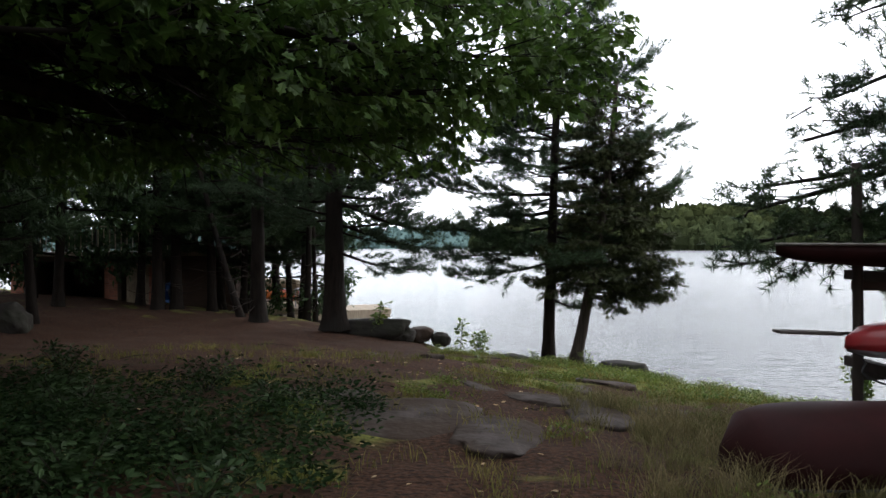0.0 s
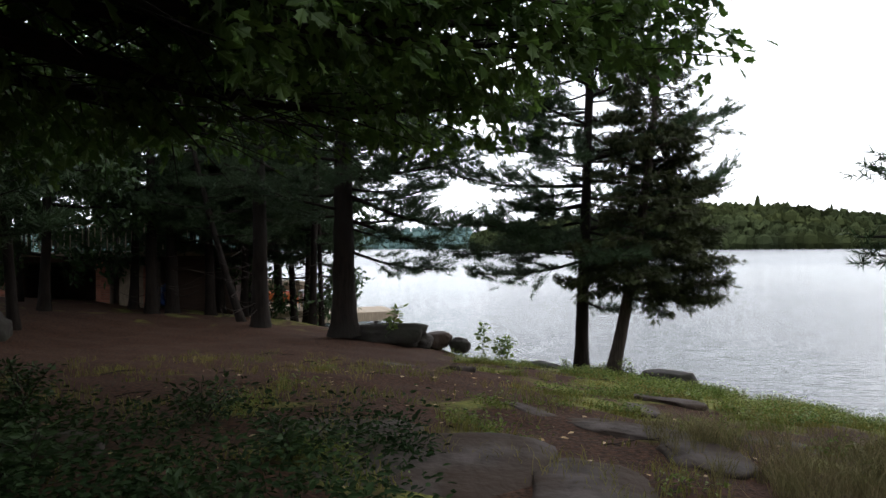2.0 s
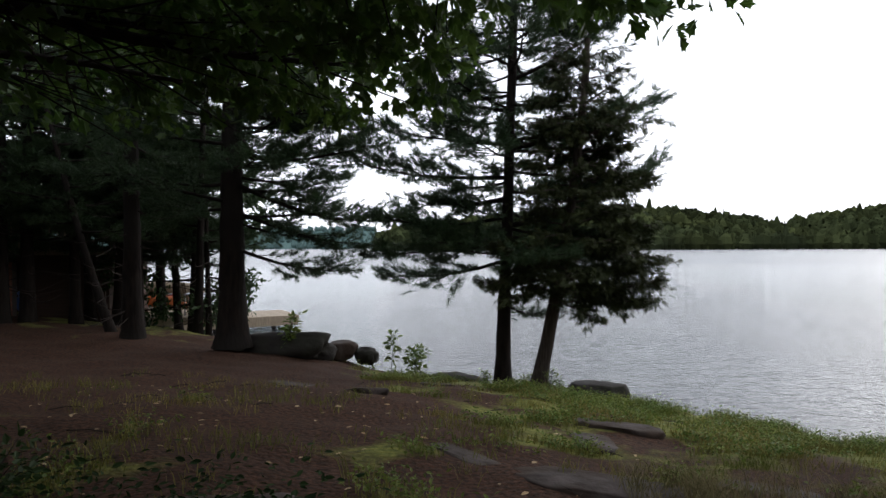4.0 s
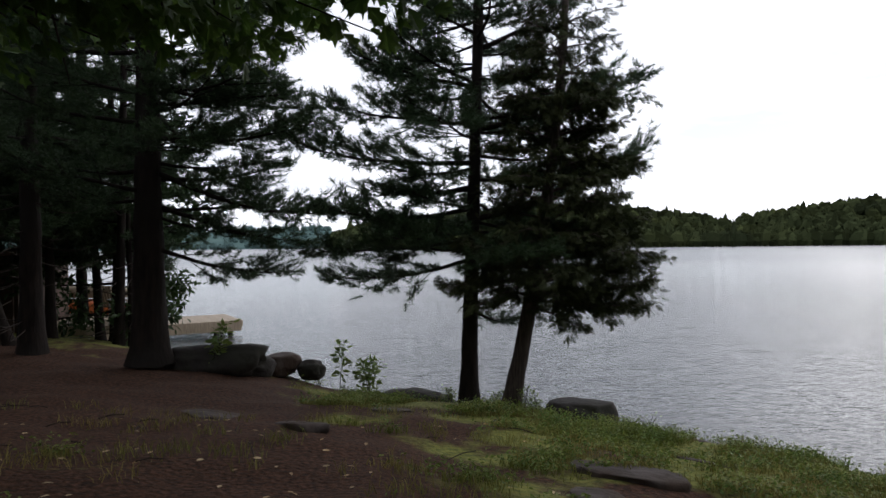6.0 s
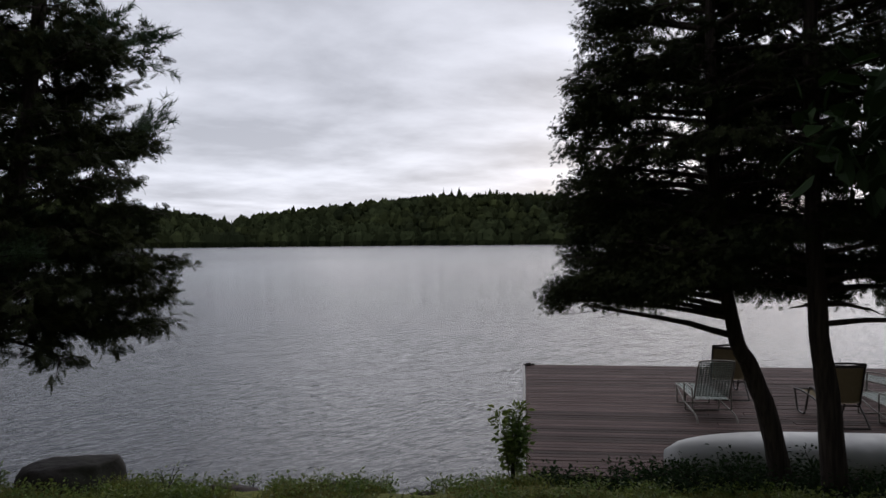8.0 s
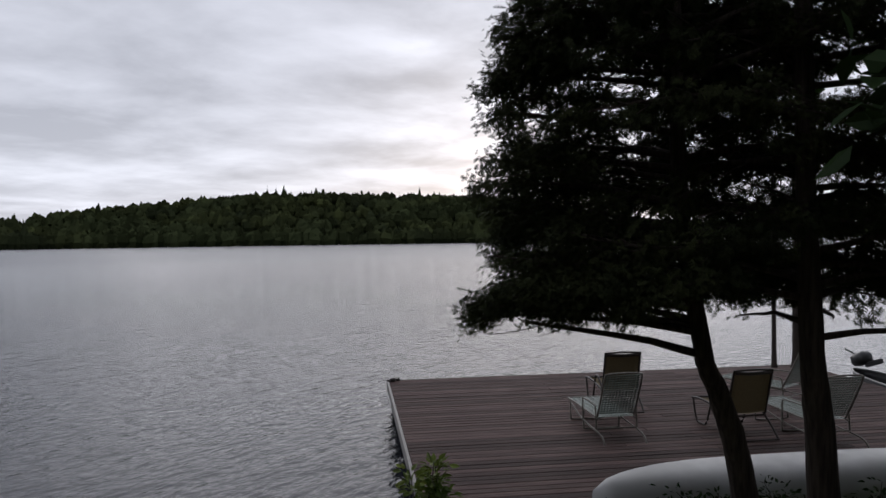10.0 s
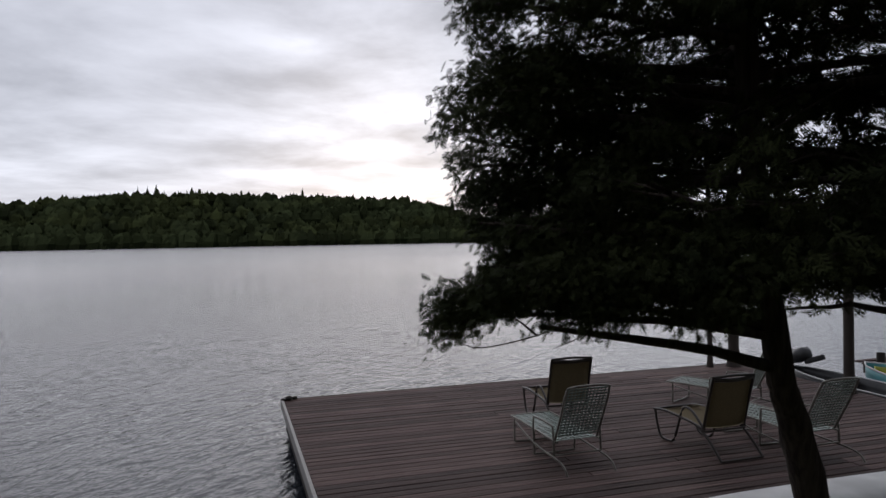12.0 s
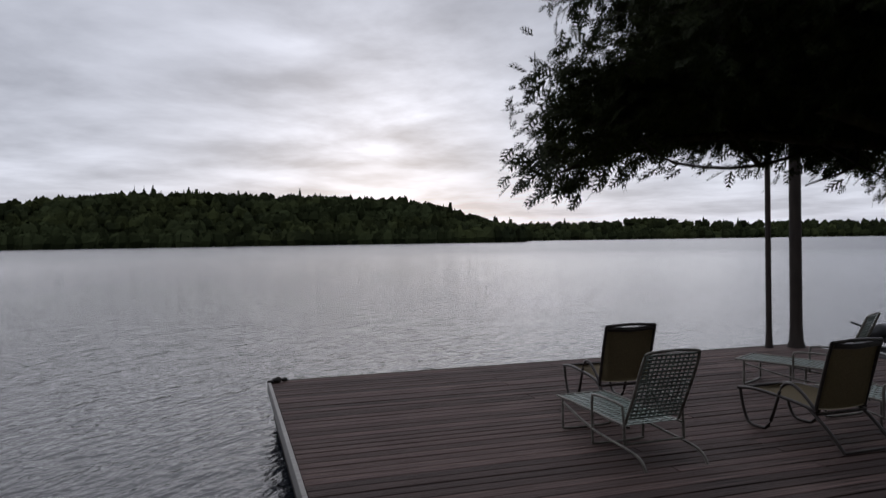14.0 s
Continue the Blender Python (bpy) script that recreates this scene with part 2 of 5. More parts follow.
def water_material():
    mat = bpy.data.materials.new("lake_water")
    mat.use_nodes = True
    n, l = mat.node_tree.nodes, mat.node_tree.links
    b = n["Principled BSDF"]
    b.inputs["Base Color"].default_value = (0.018, 0.022, 0.030, 1)
    b.inputs["Roughness"].default_value = 0.1
    b.inputs["IOR"].default_value = 1.33
    tc = n.new("ShaderNodeTexCoord")
    mp = n.new("ShaderNodeMapping")
    mp.inputs["Rotation"].default_value = (0, 0, radians(22))
    mp.inputs["Scale"].default_value = (0.75, 1.3, 1)
    l.new(tc.outputs["Object"], mp.inputs[0])
    # rougher and finer-rippled far out, where the breeze reaches
    off = n.new("ShaderNodeVectorMath")
    off.operation = "DISTANCE"
    l.new(tc.outputs["Object"], off.inputs[0])
    off.inputs[1].default_value = (6, 12, 0)
    calm = n.new("ShaderNodeMapRange")
    calm.inputs[1].default_value, calm.inputs[2].default_value = 15, 130
    calm.inputs[3].default_value, calm.inputs[4].default_value = 1.0, 0.12
    l.new(off.outputs["Value"], calm.inputs[0])
    ro = n.new("ShaderNodeMapRange")
    ro.inputs[1].default_value, ro.inputs[2].default_value = 15, 150
    ro.inputs[3].default_value, ro.inputs[4].default_value = 0.09, 0.26
    l.new(off.outputs["Value"], ro.inputs[0])
    l.new(ro.outputs[0], b.inputs["Roughness"])
    last = None
    for scale, detail, dis in ((1.1, 4.0, 0.055), (4.0, 5.0, 0.045)):
        q = n.new("ShaderNodeTexNoise")
        q.inputs["Scale"].default_value, q.inputs["Detail"].default_value, q.inputs["Distortion"].default_value = scale, detail, 0.15
        l.new(mp.outputs[0], q.inputs["Vector"])
        bu = n.new("ShaderNodeBump")
        bu.inputs["Distance"].default_value = dis
        l.new(calm.outputs[0], bu.inputs["Strength"])
        l.new(q.outputs["Fac"], bu.inputs["Height"])
        if last:
            l.new(last, bu.inputs["Normal"])
        last = bu.outputs[0]
    l.new(last, b.inputs["Normal"])
    return mat


M_GROUND, M_WATER = ground_material(), water_material()


# ---- mesh tools ----
def mesh_object(name, V, F, mat, parent=None, label="", smooth=False, kind=""):
    """One mesh object from arrays of corners and of faces that all have as many corners."""
    V, F = np.asarray(V, dtype=np.float32), np.asarray(F, dtype=np.int32)
    me = bpy.data.meshes.new(name)
    me.vertices.add(len(V))
    me.vertices.foreach_set("co", V.ravel())
    k = F.shape[1]
    me.loops.add(F.size)
    me.loops.foreach_set("vertex_index", F.ravel())
    me.polygons.add(len(F))
    me.polygons.foreach_set("loop_start", np.arange(0, F.size, k, dtype=np.int32))
    me.polygons.foreach_set("use_smooth", np.full(len(F), smooth))
    me.update(calc_edges=True)
    me.materials.append(mat)
    ob = new(name, me)
    ob.parent = parent
    return tagged(ob, label=label, kind=kind)


def part(name, bm, mat, parent=None, label="", smooth=False, kind=""):
    me = bpy.data.meshes.new(name)
    bmesh.ops.recalc_face_normals(bm, faces=bm.faces)
    for f in bm.faces:
        f.smooth = smooth
    bm.to_mesh(me)
    bm.free()
    me.materials.append(mat)
    ob = new(name, me)
    ob.parent = parent
    return tagged(ob, label=label, kind=kind)


def thing(name, label, category, at=(0, 0, 0), turn=0.0, group=""):
    ob = new(name)
    ob.matrix_world = pose(*at, 0, 0, turn)
    return tagged(ob, label, category, group)


def add_box(bm, size, at=(0, 0, 0), m=None, bevel=0.0):
    r = bmesh.ops.create_cube(bm, size=1.0, matrix=(m or Matrix()) @ Matrix.Translation(at) @ Matrix.Diagonal((*size, 1)))
    if bevel:
        es = list({e for v in r["verts"] for e in v.link_edges})
        bmesh.ops.bevel(bm, geom=es, offset=bevel, segments=1, affect="EDGES")
    return bm


def box(name, size, at, mat, parent=None, label="", bevel=0.006, m=None, kind=""):
    return part(name, add_box(bmesh.new(), size, at, m, bevel), mat, parent, label, kind=kind)


def tube_arrays(path, radii, sides=6):
    """Rings round a path, joined by quads."""
    P = np.asarray(path, float)
    R = np.broadcast_to(np.asarray(radii, float), (len(P),))
    T = np.gradient(P, axis=0)
    T /= np.linalg.norm(T, axis=1)[:, None] + 1e-9
    ref = np.where(np.abs(T[:, 2:3]) > 0.9, [[1.0, 0, 0]], [[0, 0, 1.0]])
    A = np.cross(T, ref)
    A /= np.linalg.norm(A, axis=1)[:, None] + 1e-9
    B = np.cross(T, A)
    th = np.linspace(0, 2 * np.pi, sides, endpoint=False)
    V = (P[:, None] + R[:, None, None] * (np.cos(th)[None, :, None] * A[:, None] + np.sin(th)[None, :, None] * B[:, None])).reshape(-1, 3)
    i, j = np.meshgrid(np.arange(len(P) - 1), np.arange(sides), indexing="ij")
    i, j = i.ravel(), j.ravel()
    k = (j + 1) % sides
    F = np.stack([i * sides + j, i * sides + k, (i + 1) * sides + k, (i + 1) * sides + j], 1)
    return V, F


class Soup:
    """Gathers pieces of geometry for one mesh."""

    def __init__(self):
        self.V, self.F, self.n = [], [], 0

    def add(self, V, F):
        self.V.append(V)
        self.F.append(np.asarray(F) + self.n)
        self.n += len(V)

    def tube(self, path, radii, sides=6):
        self.add(*tube_arrays(path, radii, sides))

    def make(self, name, mat, parent=None, label="", smooth=False, kind=""):
        return mesh_object(name, np.concatenate(self.V), np.concatenate(self.F), mat, parent, label, smooth, kind)


def bez(points, n=12):
    """A smooth path through the given points."""
    P = np.asarray(points, float)
    if len(P) == 2:
        return P[0] + (P[1] - P[0]) * np.linspace(0, 1, n)[:, None]
    out = []
    E = np.vstack([2 * P[0] - P[1], P, 2 * P[-1] - P[-2]])
    per = max(2, n // (len(P) - 1))
    for i in range(1, len(E) - 2):
        t = np.linspace(0, 1, per, endpoint=False)[:, None]
        a, b, c, d = E[i - 1], E[i], E[i + 1], E[i + 2]
        out.append(0.5 * (2 * b + (c - a) * t + (2 * a - 5 * b + 4 * c - d) * t**2 + (3 * b - a - 3 * c + d) * t**3))
    out.append(P[-1:])
    return np.concatenate(out)


def frames_for(D, rng, flat=None):
    """Two unit vectors across each direction."""
    D = D / (np.linalg.norm(D, axis=1)[:, None] + 1e-9)
    ref = rng.normal(size=D.shape) if flat is None else np.tile(np.array([[0, 0, 1.0]]), (len(D), 1)) + rng.normal(size=D.shape) * flat
    A = np.cross(D, ref)
    A /= np.linalg.norm(A, axis=1)[:, None] + 1e-9
    return D, A, np.cross(A, D)


def needles(P, D, rng, count=22, length=0.12, width=0.011, spread=0.75):
    """Tufts of needles at points P along D, a triangle a needle."""
    P, D = np.repeat(P, count, 0), np.repeat(D, count, 0)
    D = D / (np.linalg.norm(D, axis=1)[:, None] + 1e-9)
    back = rng.uniform(-0.6, 0.5, (len(P), 1)) * length
    N = D + rng.normal(size=P.shape) * spread
    N /= np.linalg.norm(N, axis=1)[:, None]
    W = np.cross(N, rng.normal(size=P.shape))
    W /= np.linalg.norm(W, axis=1)[:, None] + 1e-9
    L = length * rng.uniform(0.7, 1.15, (len(P), 1))
    a = P + D * back
    V = np.stack([a - W * width / 2, a + W * width / 2, a + N * L], 1).reshape(-1, 3)
    return V, np.arange(len(V)).reshape(-1, 3)


def outline_leaves(P, D, rng, shape, size, flat=0.6, curl=0.25, fold=0.15):
    """Flat leaves with the given outline (fan of triangles from the stalk), one at each point."""
    D, A, N = frames_for(D, rng, flat)
    S = size * rng.uniform(0.7, 1.2, (len(P), 1, 1))
    sh = np.asarray(shape, float)
    x, y = sh[:, 0][None, :, None], sh[:, 1][None, :, None]
    V = P[:, None] + S * (D[:, None] * x + A[:, None] * y + N[:, None] * (np.abs(y) * fold - curl * x * x))
    k = len(sh)
    V = V.reshape(-1, 3)
    fan = np.array([[0, i, i + 1] for i in range(1, k - 1)])
    F = (np.arange(len(P))[:, None, None] * k + fan[None]).reshape(-1, 3)
    return V, F


OAK = [(0, 0), (0.22, 0.10), (0.38, 0.34), (0.50, 0.13), (0.72, 0.36), (0.78, 0.10), (1.0, 0.0), (0.78, -0.10), (0.72, -0.36), (0.50, -0.13), (0.38, -0.34), (0.22, -0.10)]
LEAF = [(0, 0), (0.3, 0.22), (0.65, 0.2), (1.0, 0), (0.65, -0.2), (0.3, -0.22)]


def frond_leaves(P, D, rng, size, flat=0.9, curl=0.3):
    """Scale-leaved sprays: a stalk with four pairs of branchlets, each with a side lobe, all in one plane."""
    D, A, N = frames_for(D, rng, flat)
    S = size * rng.uniform(0.6, 1.25, (len(P), 1, 1))
    tri = [((0, -0.05), (0, 0.05), (1.0, 0))]
    for x, l in ((0.05, 0.50), (0.25, 0.48), (0.46, 0.36), (0.68, 0.22)):
        for sg in (-1, 1):
            dx, dy = 0.80 * l, 0.60 * l * sg
            tri.append(((x - 0.05, 0), (x + 0.09, 0), (x + dx, dy)))
            a, b = x + dx * 0.42, dy * 0.5
            tri.append(((a - 0.05, b), (a + 0.05, b), (a + 0.22 * l, b + sg * 0.30 * l)))
    T = np.asarray(tri, float).reshape(-1, 2)
    x, y = T[:, 0][None, :, None], T[:, 1][None, :, None]
    V = P[:, None] + S * (D[:, None] * x + A[:, None] * y - N[:, None] * curl * x * x)
    return V.reshape(-1, 3), np.arange(len(P) * len(T)).reshape(-1, 3)


def limb_path(root, tip, rng, sag=0.08, n=9):
    root, tip = np.asarray(root, float), np.asarray(tip, float)
    t = np.linspace(0, 1, n)[:, None]
    L = np.linalg.norm(tip - root)
    p = root + (tip - root) * t
    p[:, 2] -= sag * L * np.sin(np.pi * t[:, 0])
    p += np.cumsum(rng.normal(size=p.shape), 0) * L * 0.006 * np.sin(np.pi * t)
    return p


def branch_tips(path, rng, start=0.2, every=0.16, side=0.55, flat=0.22, soup=None, thick=0.012, rise=0.1, sub=True):
    """Side shoots along a limb. Gives points and directions for leaves."""
    seg = np.linalg.norm(np.diff(path, axis=0), axis=1)
    s = np.r_[0, np.cumsum(seg)]
    L = s[-1]
    P, D = [], []
    at = np.arange(start * L, L, every)
    for k, a in enumerate(at):
        c = np.array([np.interp(a, s, path[:, i]) for i in range(3)])
        i = min(len(path) - 2, int(np.searchsorted(s, a)) - 1)
        ax = path[i + 1] - path[i]
        ax /= np.linalg.norm(ax) + 1e-9
        sd = np.cross(ax, [0, 0, 1.0])
        sd /= np.linalg.norm(sd) + 1e-9
        sg = 1 if k % 2 else -1
        f = 1 - (a / L)
        ln = side * L * (0.30 + 0.85 * f) * rng.uniform(0.6, 1.15)
        ln = min(max(ln, 0.3), 1.2)
        d = ax * rng.uniform(0.55, 1.0) + sd * sg * rng.uniform(0.5, 1.0) + np.array([0, 0, rng.normal() * flat + rise])
        d /= np.linalg.norm(d)
        m = max(3, int(ln / 0.09))
        t = np.linspace(0, 1, m)[:, None]
        q = c + d * ln * t + np.array([0, 0, rise * 0.5]) * ln * t**2
        if soup is not None and ln > 0.15:
            soup.tube(q[:: max(1, m // 3)] if m > 3 else q, np.linspace(thick, thick * 0.35, len(q[:: max(1, m // 3)] if m > 3 else q)), 3)
        keep = t[:, 0] > 0.28
        P.append(q[keep])
        D.append(np.tile(d, (keep.sum(), 1)))
        if sub and ln > 0.35:
            for u in np.arange(0.4, 1.0, 0.2):
                d2 = d + sd * rng.normal() * 0.9 + ax * rng.normal() * 0.5 + np.array([0, 0, rng.normal() * flat + rise])
                d2 /= np.linalg.norm(d2)
                l2 = ln * rng.uniform(0.2, 0.42)
                t2 = np.linspace(0.3, 1, max(2, int(l2 / 0.09)))[:, None]
                P.append(c + d * ln * u + d2 * l2 * t2)
                D.append(np.tile(d2, (len(t2), 1)))
    P.append(path[-1:])
    D.append((path[-1] - path[-2])[None])
    return np.concatenate(P), np.concatenate(D)


def trunk_xy(path, z):
    P = np.asarray(path, float)
    return np.array([np.interp(z, P[:, 2], P[:, 0]), np.interp(z, P[:, 2], P[:, 1]), z])


def conifer(name, label, category, trunk, radius, limbs, seed, leaf="needle", bark=None, random_limbs=None, sides=12, dense=1.0, every=0.16, flat=0.2, rise=0.1, droop=0.0, group="", hang=0.0, size=1.0, keep=None, k=6, thin=None):
    """A tree: trunk as a path, limbs as (height on trunk, tip). random_limbs: (z0, z1, number, reach at z0, reach at z1)."""
    rng = np.random.default_rng(seed)
    base = np.asarray(trunk[0], float)
    root = thing(name, label, category, at=tuple(base), group=group)
    P = bez(trunk, 26)
    s = np.linspace(0, 1, len(P))
    rad = radius * (1 - 0.62 * s) * (1 + 0.45 * np.exp(-s * len(P) * 0.9))
    t = Soup()
    V, F = tube_arrays(P, rad, sides)
    V = V + rng.normal(size=V.shape) * radius * 0.035
    t.add(V - base, F)
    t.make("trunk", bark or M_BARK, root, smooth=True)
    wood, PP, DD = Soup(), [], []
    todo = [(z, np.asarray(tip, float)) for z, tip in limbs]
    if random_limbs:
        z0, z1, count, r0, r1 = random_limbs
        for i in range(count):
            f = (i + rng.uniform(0, 1)) / count
            z = z0 + (z1 - z0) * f
            a = i * 2.4 + rng.normal() * 0.4
            r = (r0 + (r1 - r0) * f) * rng.uniform(0.6, 1.15)
            c = trunk_xy(trunk, z)
            tip = c + np.array([math.cos(a) * r, math.sin(a) * r, r * (rng.uniform(-0.12, 0.22) - droop)])
            if keep is None or keep(tip[None])[0]:
                todo.append((z, tip))
    for z, tip in todo:
        c = trunk_xy(trunk, z)
        L = np.linalg.norm(tip - c)
        path = limb_path(c, tip, rng, sag=0.05 - hang * 0.25)
        LV, LF = tube_arrays(path, np.linspace(0.012 + 0.013 * L, 0.006, len(path)), 5)
        if keep is not None:
            LF = LF[keep(np.column_stack([LV[:, :2], np.maximum(LV[:, 2], 3.5)]))[LF].all(1)]
        wood.add(LV - base, LF)
        ws = Soup()
        p, d = branch_tips(path, rng, every=every / dense, flat=flat, soup=ws, rise=rise)
        if ws.n:
            WV, WF = np.concatenate(ws.V), np.concatenate(ws.F)
            if keep is not None:
                WF = WF[keep(WV)[WF].all(1)]
            wood.add(WV - base, WF)
        PP.append(p)
        DD.append(d)
    P3, D3 = np.concatenate(PP), np.concatenate(DD)
    if keep is not None:
        ok = keep(P3)
        P3, D3 = P3[ok], D3[ok]
    if thin is not None:
        ok = thin(P3)
        P3, D3 = P3[ok], D3[ok]
    P3 = P3 - base
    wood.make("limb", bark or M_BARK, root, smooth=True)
    crown_mesh(P3, D3, rng, leaf, root, size, hang, k)
    return root


def crown_mesh(P, D, rng, leaf, root, size=1.0, hang=0.0, k=6):
    if leaf == "needle":
        V, F = needles(P + rng.normal(size=P.shape) * 0.045, D + np.array([0, 0, 0.15]), rng, 24 if size < 1.5 else 17, 0.145 * size, 0.0125 * size)
        mesh_object("crown", V, F, M_NEEDLE, root)
    elif leaf == "cedar":
        P = np.repeat(P, k, 0) + rng.normal(size=(len(P) * k, 3)) * 0.045
        D = np.repeat(D, k, 0) + rng.normal(size=P.shape) * 0.5 + np.array([0, 0, -hang])
        V, F = frond_leaves(P, D, rng, 0.135 * size)
        mesh_object("crown", V, F, M_CEDAR, root)
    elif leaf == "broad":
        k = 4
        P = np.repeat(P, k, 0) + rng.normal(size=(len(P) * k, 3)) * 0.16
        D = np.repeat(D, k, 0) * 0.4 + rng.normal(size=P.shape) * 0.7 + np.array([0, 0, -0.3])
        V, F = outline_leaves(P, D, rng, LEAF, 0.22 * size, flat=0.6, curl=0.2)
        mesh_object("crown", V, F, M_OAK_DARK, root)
    elif leaf == "oak":
        k = 2
        P = np.repeat(P, k, 0) + rng.normal(size=(len(P) * k, 3)) * 0.07
        D = np.repeat(D, k, 0) * 0.6 + rng.normal(size=P.shape) * 0.6 + np.array([0, 0, -0.35])
        V, F = outline_leaves(P, D, rng, OAK, 0.15 * size, flat=0.5, curl=0.25)
        mesh_object("crown", V, F, M_OAK, root)


# ---- ground, water, far shore ----
SHORE = np.array([(-90, 99), (-40, 58), (-20, 40), (-9.5, 33), (-6.0, 29.5), (-4.0, 26), (-2.8, 23.5), (-1.2, 21.9), (0.3, 20.8), (1.7, 18.7), (3.8, 17.3), (5.2, 15.9), (6.1, 14.5), (7.1, 13.2), (8.1, 12.3), (9.2, 10.6), (11.5, 7), (14, 3), (18, -3), (40, -30), (100, -70)], float)


def inland(X, Y):
    """Distance from the shoreline, positive on land."""
    X, Y = np.asarray(X, float), np.asarray(Y, float)
    best, sign = np.full(X.shape, 1e9), np.ones(X.shape)
    for (ax, ay), (bx, by) in zip(SHORE[:-1], SHORE[1:]):
        dx, dy = bx - ax, by - ay
        t = np.clip(((X - ax) * dx + (Y - ay) * dy) / (dx * dx + dy * dy), 0, 1)
        d = np.hypot(X - ax - t * dx, Y - ay - t * dy)
        s = np.where(dx * (Y - ay) - dy * (X - ax) > 0, -1.0, 1.0)
        sign = np.where(d < best - 1e-9, s, sign)
        best = np.minimum(best, d)
    return best * sign


def lumps(X, Y):
    return 0.05 * np.sin(X * 1.7 + 1.3 * np.sin(Y * 0.9)) * np.sin(Y * 1.4 + X * 0.3) + 0.025 * np.sin(X * 4.1 + Y * 2.3) * np.sin(Y * 3.7 - X * 1.9)


def height(X, Y):
    d = inland(X, Y)
    z = np.interp(d, [-12, -3, -0.6, 0, 0.5, 1.2, 2.5, 4, 6.3, 8, 10, 15, 30, 100], [-3, -1.6, -0.5, 0.24, 0.53, 0.82, 1.05, 1.32, 1.62, 1.84, 2.02, 2.2, 3.2, 9.0])
    z = z + 0.42 * np.exp(-((np.asarray(X, float) + 4.6) ** 2 + (np.asarray(Y, float) - 21.3) ** 2) / 18.0) * np.clip(d / 1.5, 0, 1)
    z = z - 0.5 * np.exp(-((np.asarray(X, float) + 8.6) ** 2 + (np.asarray(Y, float) - 17.0) ** 2) / 26.0)
    return z + lumps(np.asarray(X, float), np.asarray(Y, float)) * np.clip(d * 0.5 + 0.3, 0, 1)


def ground_z(x, y):
    return float(height(np.array([x]), np.array([y]))[0])


def make_ground():
    gx = np.r_[np.linspace(-420, -42, 22), np.arange(-40, -12, 1.0), np.arange(-12, 14, 0.2), np.arange(14, 40, 1.5), np.linspace(42, 300, 14)]
    gy = np.r_[np.linspace(-420, -42, 22), np.arange(-40, -4, 1.5), np.arange(-4, 24, 0.2), np.arange(24, 44, 0.8), np.linspace(46, 160, 12)]
    X, Y = np.meshgrid(gx, gy, indexing="ij")
    Z = height(X, Y)
    V = np.stack([X, Y, Z], -1).reshape(-1, 3)
    a, b = X.shape
    i, j = np.meshgrid(np.arange(a - 1), np.arange(b - 1), indexing="ij")
    i, j = i.ravel(), j.ravel()
    F = np.stack([i * b + j, (i + 1) * b + j, (i + 1) * b + j + 1, i * b + j + 1], 1)
    ob = mesh_object("ground", V, F, M_GROUND, smooth=True, kind="structure")
    d = inland(X, Y).ravel()
    # grass towards the shore, needle litter on the trodden strip and under the pines
    g = green_amount(V[:, 0], V[:, 1], d)
    at = ob.data.attributes.new("green", "FLOAT", "POINT")
    at.data.foreach_set("value", g.astype(np.float32))
    return tagged(ob, "brown needle-covered soil with moss and grass")


def green_amount(x, y, d=None):
    d = inland(x, y) if d is None else d
    shore = np.clip(1 - np.abs(d - 2.0) / 5.0, 0, 1)
    pines = np.clip(1 - np.hypot(x + 4.2, y - 17.5) / 8.5, 0, 1)
    # less moss left of the path: dark soil colour stands in for canopy shade
    left = np.clip((-1.2 - x) / 1.5, 0, 1) * np.clip((10 - y) / 3, 0, 1)
    mottle = 0.24 * np.sin(x * 2.3 + 2.1 * np.sin(y * 1.1)) * np.sin(y * 1.9 + 1.4 * np.sin(x * 0.9))
    return np.clip(0.24 + 0.56 * shore - 0.8 * pines - 0.15 * left + mottle, 0, 1)


make_ground()
w = bmesh.new()
bmesh.ops.create_circle(w, cap_ends=True, segments=64, radius=3400)
lake = part("water", w, M_WATER, kind="structure", label="grey rippled lake surface")


